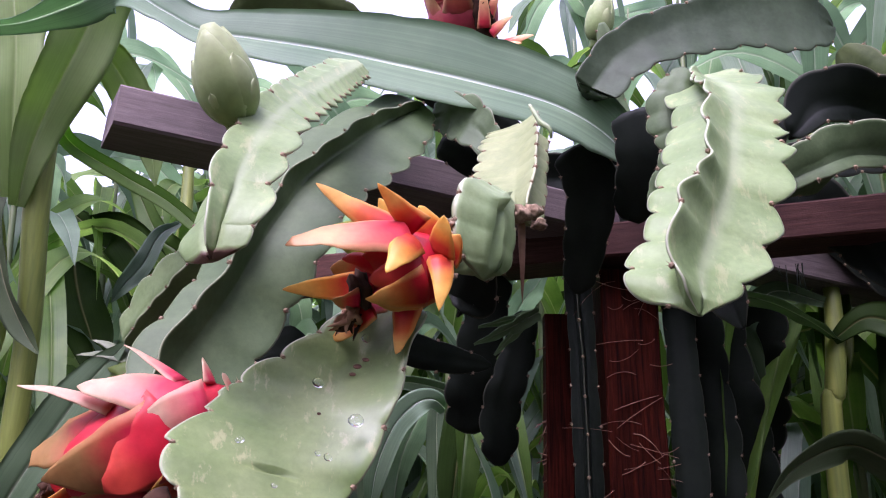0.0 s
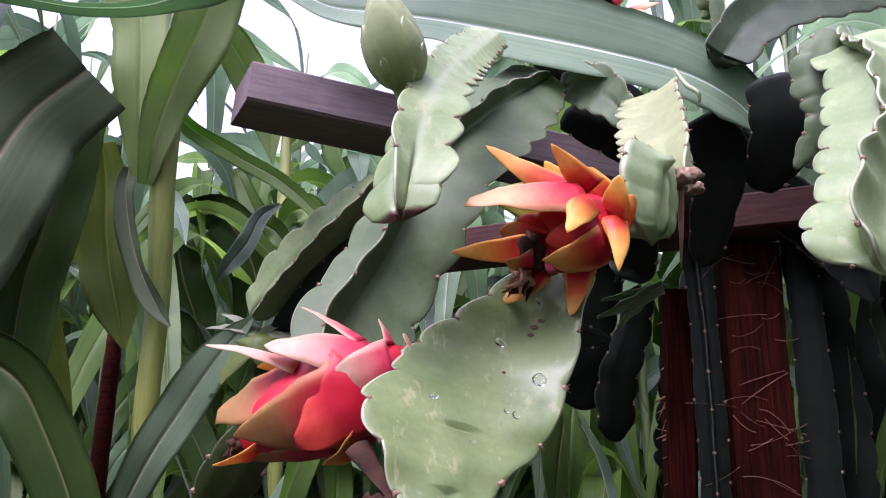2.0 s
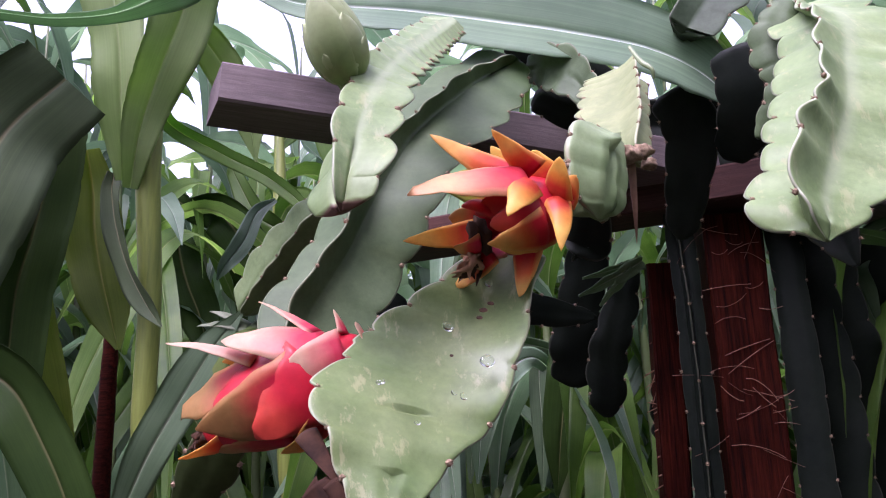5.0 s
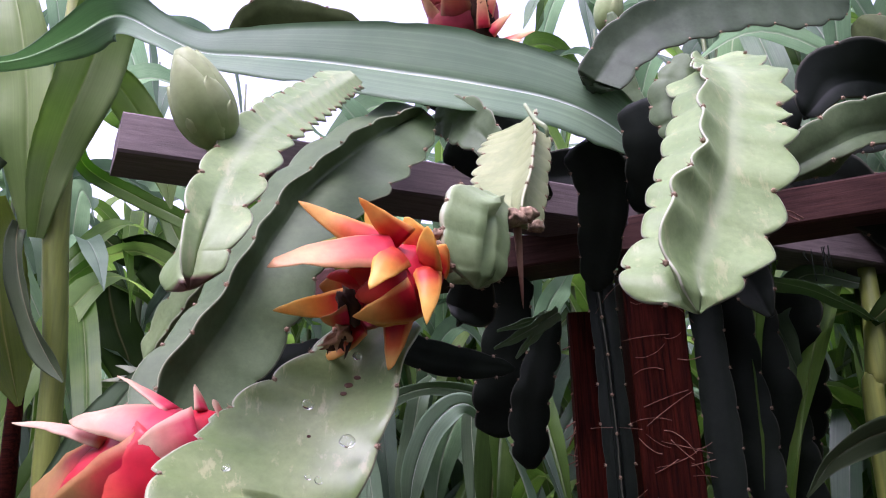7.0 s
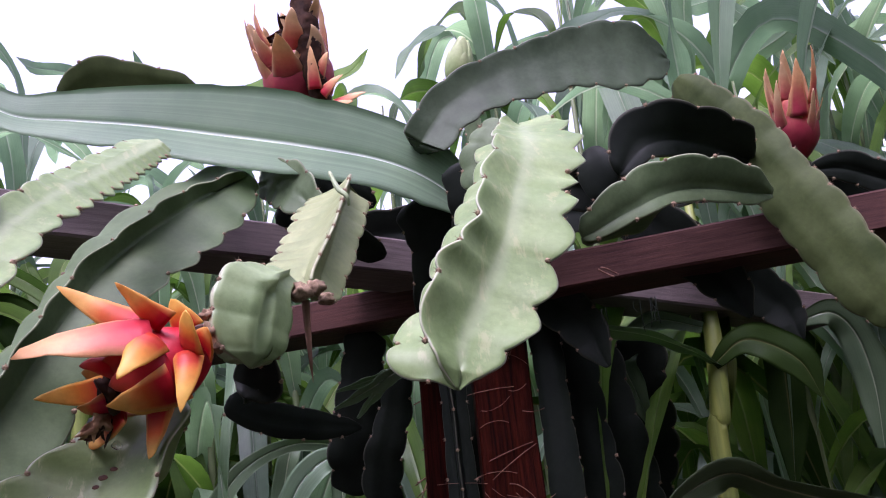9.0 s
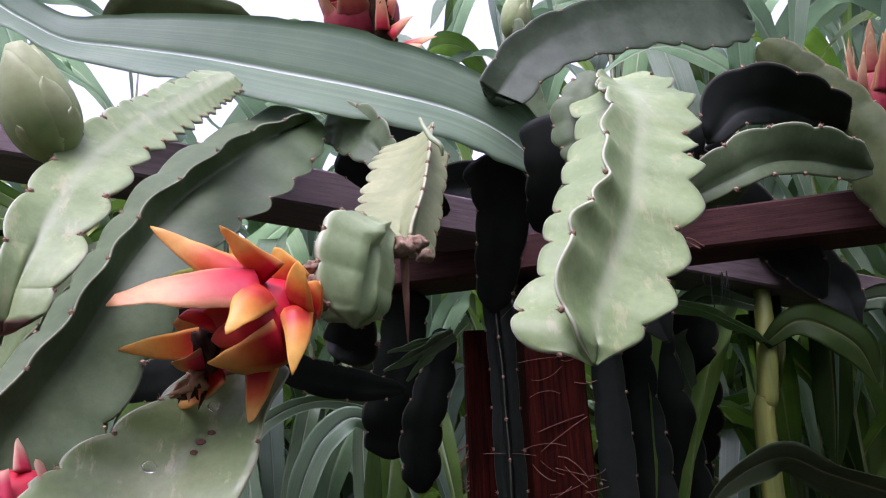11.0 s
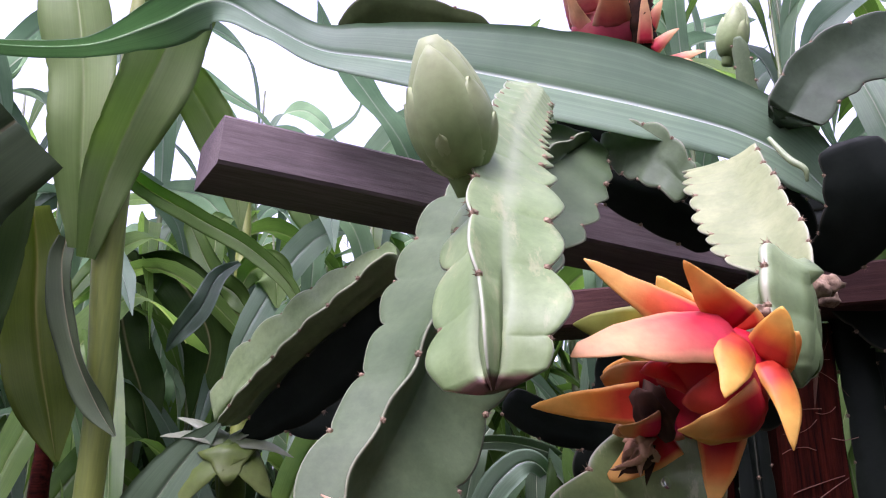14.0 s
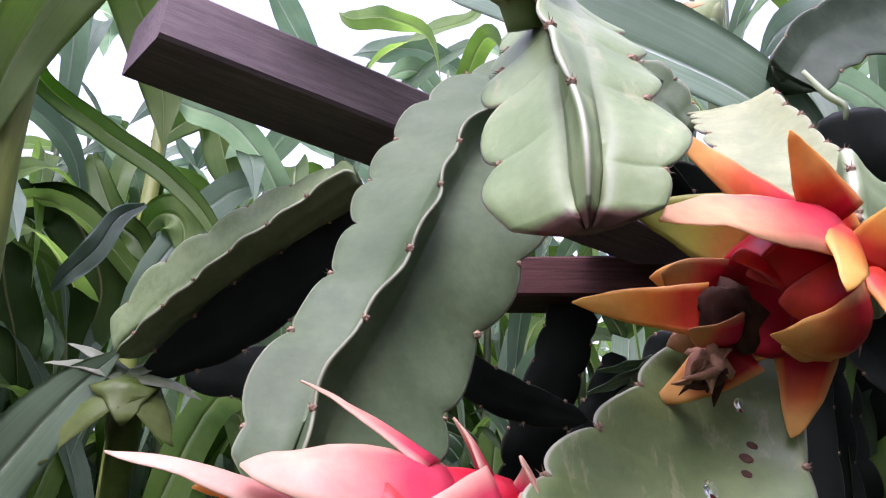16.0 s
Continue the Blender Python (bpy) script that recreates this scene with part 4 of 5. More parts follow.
def fruit(stem, apex, radius, bracts, label, mat, seed, dried=0.012, mouth=0.0, droop=(0, 0, 0)):
    root = thing("dragon_fruit", stem, label, "dragon fruit", "dragon fruits")
    o = Vector(stem)
    part("fruit_body", body_bm(stem, apex, radius, o, mouth=mouth), mat, root)
    c = (Vector(stem) + Vector(apex)) / 2
    axis = (Vector(apex) - Vector(stem)).normalized()
    for a, b, hw, bulge, m, *twist in bracts:
        out = Vector(a) - c
        out -= axis * out.dot(axis) * 0.8
        across = axis.cross(out).normalized()
        if twist:
            along = (Vector(b) - Vector(a)).normalized()
            across = Matrix.Rotation(radians(twist[0]), 3, along) @ (across - along * across.dot(along)).normalized()
        part("bract", bract_bm(a, b, out, hw, bulge, o, curl=0.35, side=across), m, root)
    if mouth:
        # Dark lump: withered remains, and the hollow's shade put into colour.
        bm = bmesh.new()
        bmesh.ops.create_icosphere(bm, subdivisions=3, radius=radius * 0.62)
        for v in bm.verts:
            v.co *= 0.8 + 0.5 * noise.noise(v.co * 90)
            v.co = v.co - axis * v.co.dot(axis) * 0.5 + Vector(apex) - axis * mouth * 0.15 - o
        part("mouth", bm, dry_dark, root, "dark withered lump filling the shaded hollow at the fruit tip")
    part("fruit_stalk", tube_bm([Vector(stem) - axis * 0.012, Vector(stem) + axis * 0.012], [0.007, 0.010], 4, 8, o), dry_brown, root)
    if dried:
        withered(root, Vector(apex) + axis * 0.002 + Vector(droop), axis + Vector(droop) * 40, dried, o, seed, dry_brown if mouth else dry_dark)
    return root


fruit((0.004, 0.682, 1.442), (-0.068, 0.664, 1.405), 0.032, [
    ((-0.028, 0.640, 1.449), (-0.119, 0.613, 1.430), 0.0205, 0.006, bract_peach),
    ((-0.038, 0.650, 1.452), (-0.103, 0.648, 1.491), 0.0120, -0.004, bract_orange, -62),
    ((-0.048, 0.676, 1.448), (-0.106, 0.687, 1.462), 0.0175, 0.004, bract_olive, 62),
    ((-0.020, 0.648, 1.452), (-0.051, 0.629, 1.484), 0.0112, -0.002, bract_orange, 60),
    ((-0.034, 0.678, 1.456), (-0.055, 0.678, 1.489), 0.0125, 0.003, bract_yellow, 47),
    ((-0.010, 0.670, 1.453), (-0.020, 0.664, 1.478), 0.0125, 0.003, bract_yellow, 47),
    ((-0.004, 0.652, 1.434), (0.000, 0.632, 1.459), 0.0125, 0.004, bract_yellow),
    ((0.006, 0.668, 1.438), (0.014, 0.645, 1.447), 0.0120, 0.003, bract_orange),
    ((-0.002, 0.650, 1.430), (-0.003, 0.631, 1.382), 0.0095, 0.008, bract_yellow, 42),
    ((-0.024, 0.636, 1.441), (-0.042, 0.611, 1.406), 0.0122, 0.005, bract_yellow),
    ((-0.012, 0.646, 1.404), (-0.060, 0.640, 1.393), 0.0150, 0.008, bract_orange),
    ((-0.030, 0.664, 1.394), (-0.037, 0.669, 1.355), 0.0115, 0.003, bract_orange, -61),
    ((-0.070, 0.680, 1.413), (-0.134, 0.686, 1.411), 0.0105, 0.003, bract_yellow, 13),
    ((-0.058, 0.668, 1.394), (-0.092, 0.690, 1.369), 0.0120, 0.003, bract_orange, -57),
    ((-0.010, 0.690, 1.425), (-0.040, 0.705, 1.395), 0.0140, 0.006, bract_orange),
    ((-0.040, 0.698, 1.435), (-0.085, 0.712, 1.436), 0.0140, 0.006, bract_orange),
    ((-0.026, 0.640, 1.428), (-0.070, 0.642, 1.420), 0.0180, 0.008, fruit_skin),
    ((-0.014, 0.644, 1.416), (-0.058, 0.638, 1.408), 0.0190, 0.010, fruit_skin),
    ((-0.008, 0.652, 1.412), (-0.050, 0.650, 1.390), 0.0200, 0.008, bract_orange),
    ((-0.050, 0.690, 1.408), (-0.086, 0.690, 1.396), 0.0150, 0.004, bract_crimson),
    ((-0.052, 0.646, 1.424), (-0.078, 0.634, 1.424), 0.0120, 0.004, fruit_skin),
    ((-0.056, 0.682, 1.424), (-0.094, 0.676, 1.428), 0.0150, 0.004, bract_ripe),
    ((-0.066, 0.660, 1.396), (-0.088, 0.658, 1.396), 0.0110, 0.003, bract_crimson),
], "ripening red dragon fruit with flaring yellow-tipped scales", fruit_skin, 3, dried=0.011, mouth=0.02, droop=(-0.004, 0.004, -0.017))

fruit((-0.160, 0.658, 1.316), (-0.290, 0.660, 1.256), 0.038, [
    ((-0.204, 0.626, 1.280), (-0.288, 0.634, 1.259), 0.0290, 0.014, bract_ripe),
    ((-0.232, 0.634, 1.300), (-0.318, 0.668, 1.270), 0.0280, 0.014, bract_ripe),
    ((-0.192, 0.634, 1.319), (-0.272, 0.628, 1.324), 0.0195, 0.008, bract_pink),
    ((-0.172, 0.628, 1.306), (-0.222, 0.622, 1.297), 0.0215, 0.008, bract_pink),
    ((-0.246, 0.640, 1.312), (-0.319, 0.638, 1.327), 0.0095, 0.006, bract_cream),
    ((-0.198, 0.648, 1.331), (-0.253, 0.668, 1.362), 0.0090, 0.004, bract_pink),
    ((-0.176, 0.652, 1.328), (-0.189, 0.664, 1.352), 0.0085, 0.002, bract_pink),
    ((-0.160, 0.644, 1.322), (-0.166, 0.640, 1.336), 0.0080, 0.003, bract_pink),
    ((-0.158, 0.640, 1.312), (-0.182, 0.630, 1.300), 0.0100, 0.004, bract_pink),
    ((-0.215, 0.640, 1.250), (-0.290, 0.660, 1.243), 0.0140, 0.006, bract_ripe),
    ((-0.262, 0.655, 1.252), (-0.309, 0.650, 1.236), 0.0130, 0.004, bract_orange),
    ((-0.188, 0.645, 1.262), (-0.222, 0.632, 1.238), 0.0190, 0.008, bract_orange),
    ((-0.255, 0.662, 1.306), (-0.285, 0.670, 1.302), 0.0144, 0.006, bract_pink),
    ((-0.190, 0.626, 1.296), (-0.240, 0.622, 1.250), 0.0300, 0.010, fruit_skin),
    ((-0.230, 0.680, 1.312), (-0.295, 0.700, 1.318), 0.0150, 0.006, bract_orange),
], "ripe pink-red dragon fruit with cream-tipped scales hanging from a stem", fruit_skin, 5, dried=0.010)


def standing_fruit(base_pt, top_pt, radius, count, label, seed, m1, m2, dried, reach=(0.36, 0.58)):
    r = random.Random(seed)
    b, t = Vector(base_pt), Vector(top_pt)
    axis = (t - b).normalized()
    u, ln = axis.orthogonal().normalized(), (t - b).length
    w = axis.cross(u)
    rows = []
    for k in range(count):
        f, h = k * 2.4, 0.02 + 0.85 * k / count
        d = u * math.cos(f) + w * math.sin(f)
        rr = radius * math.sin(math.pi * (0.06 + 0.86 * h)) ** 0.62
        root = b + axis * ln * h * 0.85 + d * rr * 0.94
        tip = root + axis * ln * r.uniform(*reach) + d * radius * r.uniform(-0.2, 0.6) + Vector((r.uniform(-1, 1), r.uniform(-1, 1), 0)) * radius * 0.2
        rows.append((root, tip, radius * r.uniform(0.24, 0.40), radius * r.uniform(-0.1, 0.25), r.choice((m1, m1, m2))))
    return fruit(b, b.lerp(t, 0.72), radius, rows, label, bract_faded, seed, dried=dried)


old = standing_fruit((0.040, 1.166, 1.892), (0.018, 1.096, 2.030), 0.054, 24, "faded red dragon fruit standing with torn tan scales", 11, bract_tan, bract_faded, 0.026, (0.3, 0.62))
oo = old.location.copy()
part("flower_tube", tube_bm([(0.072, 1.125, 1.868), (0.058, 1.095, 1.925), (0.052, 1.085, 1.985), (0.047, 1.08, 2.06)], [0.012, 0.015, 0.018, 0.015], 40, 14, oo, 0.35, 4), dry_dark, old, "blackened withered flower tube")
for foot, tip in (((0.068, 1.10, 1.868), (0.113, 1.085, 1.868)), ((0.080, 1.10, 1.872), (0.132, 1.09, 1.884)), ((0.068, 1.095, 1.89), (0.100, 1.085, 1.912)), ((0.060, 1.09, 1.895), (0.058, 1.07, 1.955)), ((0.064, 1.09, 1.915), (0.082, 1.08, 1.948)), ((0.055, 1.09, 1.93), (0.042, 1.07, 1.985))):
    part("bract", bract_bm(foot, tip, Vector((0, -1, 0.2)), 0.0085, 0.004, oo, 0.0012, 0.4), bract_peach, old)
standing_fruit((0.806, 1.242, 1.786), (0.798, 1.184, 1.910), 0.036, 18, "faded pink-red dragon fruit with upright scales on a shaded stem", 13, bract_tan, bract_faded, 0.0, (0.4, 0.75))


def bud(base_pt, tip_pt, radius, label, scales):
    """A closed bud: an egg-shaped body with broad pointed scales lying close on it. scales: (turn, foot, tip, half angle)."""
    b, t = Vector(base_pt), Vector(tip_pt)
    axis, ln = (t - b).normalized(), (t - b).length
    front = VIEW_POINT - b
    u = (front - axis * front.dot(axis)).normalized()
    w = axis.cross(u)
    swell = lambda h: radius * max(0.05, math.sin(math.pi * (0.06 + 0.9 * max(0.0, min(1.0, h)) ** 0.72))) ** 0.7
    root = thing("flower_bud", b, label, "flower bud", "flower buds")
    part("bud_body", body_bm(b, t, radius, b, (0.1, 0.8), power=0.7, lumps=0.01, lean=0.72), bud_green, root)
    for turn, foot, tip, half in scales:
        bm = bmesh.new()
        along, margin = bm.verts.layers.float.new("along"), bm.verts.layers.float.new("margin")
        rows = []
        for i in range(13):
            k = i / 12
            row = []
            for j in range(-4, 5):
                v = j / 4
                spread = (1 - k ** 2.4) ** 0.62 * (0.75 + 0.5 * k)
                f = radians(turn) + radians(half) * v * spread
                h = foot + (tip - foot) * k - 0.04 * v * v * (1 - k)
                lift = -0.0010 + 0.0030 * (1 - v * v) * (0.35 + 0.65 * k) + 0.0008 * k
                d = u * math.cos(f) + w * math.sin(f)
                q = bm.verts.new(axis * ln * h + d * (swell(h) + lift))
                q[along], q[margin] = 0.2 + 0.6 * k, abs(v)
                row.append(q)
            rows.append(row)
        for p, q in zip(rows, rows[1:]):
            for j in range(8):
                bm.faces.new((p[j], p[j + 1], q[j + 1], q[j]))
        bmesh.ops.recalc_face_normals(bm, faces=bm.faces)
        bmesh.ops.solidify(bm, geom=bm.faces[:], thickness=0.0012)
        part("bud_scale", bm, bud_green, root)
    part("bud_stalk", tube_bm([b - axis * 0.012, b + axis * 0.008], [0.009, 0.013], 4, 8, b), bud_green, root)
    return root


BUD_SCALES = [(-20, 0.02, 0.93, 62), (100, 0.04, 0.95, 60), (215, 0.03, 0.94, 60), (35, 0.0, 0.66, 46), (-75, 0.0, 0.70, 44), (150, 0.0, 0.68, 46), (270, 0.0, 0.60, 44), (60, -0.02, 0.38, 36), (-30, -0.02, 0.34, 32)]
bud((-0.170, 0.650, 1.545), (-0.192, 0.614, 1.617), 0.0250, "plump closed pale green flower bud with overlapping scales", BUD_SCALES)
bud((0.293, 1.456, 2.081), (0.311, 1.428, 2.172), 0.026, "small pale green flower bud beside the corn", BUD_SCALES[:6])

fo = (-0.456, 1.247, 1.440)
flower = thing("spent_flower", fo, "limp yellow-green spent cactus flower hanging from a stem", "flower")
for tip, w, bulge, m in (((-0.540, 1.245, 1.444), 0.013, 0.012, petal_pale), ((-0.523, 1.250, 1.468), 0.011, 0.010, petal_pale), ((-0.375, 1.250, 1.418), 0.012, 0.014, petal_pale), ((-0.400, 1.265, 1.462), 0.010, 0.010, petal_pale),
                         ((-0.522, 1.235, 1.342), 0.030, 0.026, petal_green), ((-0.446, 1.225, 1.384), 0.034, 0.020, petal_green), ((-0.398, 1.240, 1.366), 0.026, 0.02, petal_green), ((-0.470, 1.285, 1.350), 0.022, 0.010, petal_green)):
    part("petal", bract_bm(fo, tip, Vector((0, -0.6, 0.8)), w, bulge, fo, 0.0015, 0.3), m, flower)
part("flower_tube", tube_bm([fo, (-0.455, 1.275, 1.390), (-0.462, 1.306, 1.304)], [0.014, 0.017, 0.014], 12, 12, fo), petal_green, flower)

# ---- the long corn leaf across the trellis and the near corn plants ----
near_corn = thing("corn_plant", (-0.72, 1.30, 0.0), "tall corn plant with pale sheathed stalk beside the trellis", "corn plant", "corn plants")
nc = (-0.72, 1.30, 0.0)
part("stalk", tube_bm([(-0.72, 1.30, 0.0), (-0.685, 1.30, 0.7), (-0.643, 1.30, 1.187), (-0.641, 1.29, 1.322), (-0.635, 1.28, 1.499), (-0.638, 1.26, 1.682), (-0.630, 1.24, 1.821), (-0.613, 1.21, 1.96), (-0.59, 1.18, 2.2)],
     [0.024, 0.023, 0.020, 0.0185, 0.0185, 0.020, 0.020, 0.016, 0.008], 80, 16, nc), stalk_green, near_corn)
for pts, vals, m, s, cup in (
    ([(-0.95, 1.12, 1.97), (-0.770, 1.08, 1.907), (-0.684, 1.06, 1.883), (-0.594, 1.05, 1.879), (-0.516, 1.04, 1.900), (-0.449, 1.03, 1.922), (-0.380, 1.02, 1.880), (-0.325, 1.02, 1.850), (-0.255, 1.02, 1.838), (-0.162, 1.02, 1.822), (-0.057, 1.03, 1.803), (0.047, 1.045, 1.785), (0.153, 1.065, 1.762), (0.223, 1.080, 1.726), (0.268, 1.088, 1.674)],
     [(0.020, 60), (0.016, 60), (0.018, 58), (0.020, 50), (0.030, 20), (0.034, -10), (0.030, -40), (0.036, -48), (0.048, -48), (0.060, -48), (0.074, -48), (0.077, -48), (0.064, -46), (0.046, -40), (0.003, -30)], corn_sheen, 1, 0.28),
    ([(-0.655, 1.232, 1.672), (-0.632, 1.208, 1.76), (-0.600, 1.196, 1.85), (-0.560, 1.190, 1.96), (-0.530, 1.185, 2.08), (-0.50, 1.20, 2.24)], [(0.012, 0), (0.030, 5), (0.044, 10), (0.050, 15), (0.050, 20), (0.03, 20)], corn_pale, 2, 0.25),
    ([(-0.662, 1.230, 1.685), (-0.665, 1.205, 1.80), (-0.672, 1.195, 1.92), (-0.70, 1.20, 2.05), (-0.76, 1.23, 2.20)], [(0.016, 0), (0.036, -15), (0.045, -20), (0.045, -20), (0.02, 0)], corn_pale, 3, 0.3),
    ([(-0.684, 1.232, 1.70), (-0.682, 1.226, 1.662), (-0.668, 1.222, 1.601), (-0.646, 1.222, 1.538), (-0.616, 1.225, 1.481), (-0.589, 1.225, 1.443)], [(0.010, 0), (0.017, 30), (0.020, 45), (0.021, 50), (0.017, 35), (0.002, 0)], corn_slate, 4, 0.45),
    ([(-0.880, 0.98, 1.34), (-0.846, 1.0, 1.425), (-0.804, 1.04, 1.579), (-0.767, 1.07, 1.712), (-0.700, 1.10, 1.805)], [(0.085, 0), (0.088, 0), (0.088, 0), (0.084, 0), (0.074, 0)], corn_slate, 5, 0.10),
    # Same leaf folded over; its shaded side is in the darker colour.
    ([(-0.725, 1.150, 1.800), (-0.739, 1.155, 1.753), (-0.752, 1.155, 1.656), (-0.768, 1.155, 1.571), (-0.785, 1.155, 1.483), (-0.790, 1.16, 1.30)], [(0.032, 0), (0.042, 0), (0.050, 5), (0.052, 5), (0.052, 5), (0.045, 5)], corn_shaded, 11, 0.35),
    ([(-0.88, 1.0, 1.36), (-0.774, 1.0, 1.375), (-0.690, 1.0, 1.345), (-0.640, 1.0, 1.28), (-0.585, 1.0, 1.17), (-0.56, 1.02, 1.02)], [(0.03, 0), (0.036, 20), (0.042, 25), (0.040, 25), (0.036, 20), (0.02, 0)], corn_shaded, 6, 0.3),
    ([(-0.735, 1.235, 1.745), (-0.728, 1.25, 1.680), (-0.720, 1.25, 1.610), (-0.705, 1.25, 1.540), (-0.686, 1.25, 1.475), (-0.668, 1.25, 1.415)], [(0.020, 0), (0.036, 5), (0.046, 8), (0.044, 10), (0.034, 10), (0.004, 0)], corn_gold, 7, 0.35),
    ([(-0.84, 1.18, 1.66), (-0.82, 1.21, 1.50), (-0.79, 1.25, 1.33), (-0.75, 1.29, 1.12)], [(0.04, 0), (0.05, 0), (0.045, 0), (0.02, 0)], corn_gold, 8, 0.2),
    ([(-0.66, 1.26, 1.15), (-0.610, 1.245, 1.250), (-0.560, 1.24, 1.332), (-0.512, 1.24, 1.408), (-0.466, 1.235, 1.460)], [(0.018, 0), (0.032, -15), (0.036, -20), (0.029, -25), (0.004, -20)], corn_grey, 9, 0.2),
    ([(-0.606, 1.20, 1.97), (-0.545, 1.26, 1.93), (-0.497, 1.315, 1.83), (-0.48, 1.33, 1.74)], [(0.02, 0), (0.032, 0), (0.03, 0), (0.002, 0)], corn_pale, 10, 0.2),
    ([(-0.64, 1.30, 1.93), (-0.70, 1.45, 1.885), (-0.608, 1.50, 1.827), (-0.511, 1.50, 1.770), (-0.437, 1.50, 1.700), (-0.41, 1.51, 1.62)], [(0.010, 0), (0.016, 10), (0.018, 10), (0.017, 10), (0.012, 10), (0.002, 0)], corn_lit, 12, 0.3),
):
    part("leaf", blade_bm(pts, vals, 60 if s > 1 else 260, cup, 0.22 if m is corn_pale else 0.10 if s > 1 else 0.04, s, nc, torn=0.10 if s > 1 else 0.16), m, near_corn)


side_corn = thing("corn_plant", (0.70, 1.52, 0.0), "corn plant with yellow-green stalk and dark leaves under the beam", "corn plant", "corn plants")
sc = (0.70, 1.52, 0.0)
part("stalk", tube_bm([sc, (0.68, 1.52, 0.7), (0.683, 1.515, 1.337), (0.694, 1.51, 1.423), (0.706, 1.51, 1.52), (0.715, 1.52, 1.66), (0.73, 1.56, 1.95)], [0.020, 0.020, 0.018, 0.018, 0.017, 0.013, 0.005], 40, 12, sc), stalk_green, side_corn)
for pts, vals, m, s in (
    ([(0.700, 1.495, 1.512), (0.660, 1.465, 1.528), (0.621, 1.440, 1.541), (0.555, 1.400, 1.557), (0.472, 1.360, 1.566), (0.398, 1.330, 1.568)], [(0.010, -58), (0.016, -58), (0.019, -56), (0.020, -54), (0.020, -54), (0.014, -54)], corn_grey, 21),
    ([(1.01, 1.55, 1.16), (0.904, 1.45, 1.232), (0.851, 1.42, 1.250), (0.717, 1.38, 1.292), (0.636, 1.36, 1.320), (0.549, 1.36, 1.286), (0.50, 1.37, 1.23)], [(0.014, -50), (0.034, -50), (0.040, -50), (0.042, -50), (0.034, -46), (0.020, -46), (0.002, -46)], corn_slate, 22),
    ([(0.695, 1.495, 1.510), (0.737, 1.460, 1.542), (0.776, 1.440, 1.530), (0.817, 1.420, 1.490), (0.84, 1.42, 1.43)], [(0.010, 0), (0.026, -20), (0.032, -20), (0.030, -10), (0.004, 0)], corn_shaded, 23),
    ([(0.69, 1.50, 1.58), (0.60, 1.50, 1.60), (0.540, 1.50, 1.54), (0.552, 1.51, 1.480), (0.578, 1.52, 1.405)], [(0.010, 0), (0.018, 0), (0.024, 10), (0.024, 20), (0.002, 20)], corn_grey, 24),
    ([(0.88, 1.60, 1.66), (0.871, 1.60, 1.570), (0.862, 1.60, 1.483), (0.853, 1.60, 1.399), (0.837, 1.60, 1.288)], [(0.020, 0), (0.034, 10), (0.036, 10), (0.032, 10), (0.006, 0)], corn_shaded, 25),
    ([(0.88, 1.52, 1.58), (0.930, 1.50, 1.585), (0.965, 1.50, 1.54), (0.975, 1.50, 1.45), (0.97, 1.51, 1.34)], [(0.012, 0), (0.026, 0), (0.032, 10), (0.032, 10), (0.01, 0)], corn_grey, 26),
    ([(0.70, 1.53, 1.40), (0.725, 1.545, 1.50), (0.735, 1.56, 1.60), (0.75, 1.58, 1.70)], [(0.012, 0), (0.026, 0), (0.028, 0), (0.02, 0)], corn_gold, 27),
):
    part("leaf", blade_bm(pts, vals, 40, 0.14, 0.12, s, sc), m, side_corn)
back_corn = thing("corn_plant", (-0.66, 2.12, 0.0), "corn plant with pale stalk and dark folded leaves behind the trellis", "corn plant", "corn plants")
bc = (-0.66, 2.12, 0.0)
part("stalk", tube_bm([bc, (-0.65, 2.12, 0.8), (-0.661, 2.11, 1.679), (-0.671, 2.1, 1.838), (-0.672, 2.1, 2.008), (-0.68, 2.1, 2.2)], [0.02, 0.02, 0.019, 0.018, 0.016, 0.010], 40, 12, bc), stalk_green, back_corn)
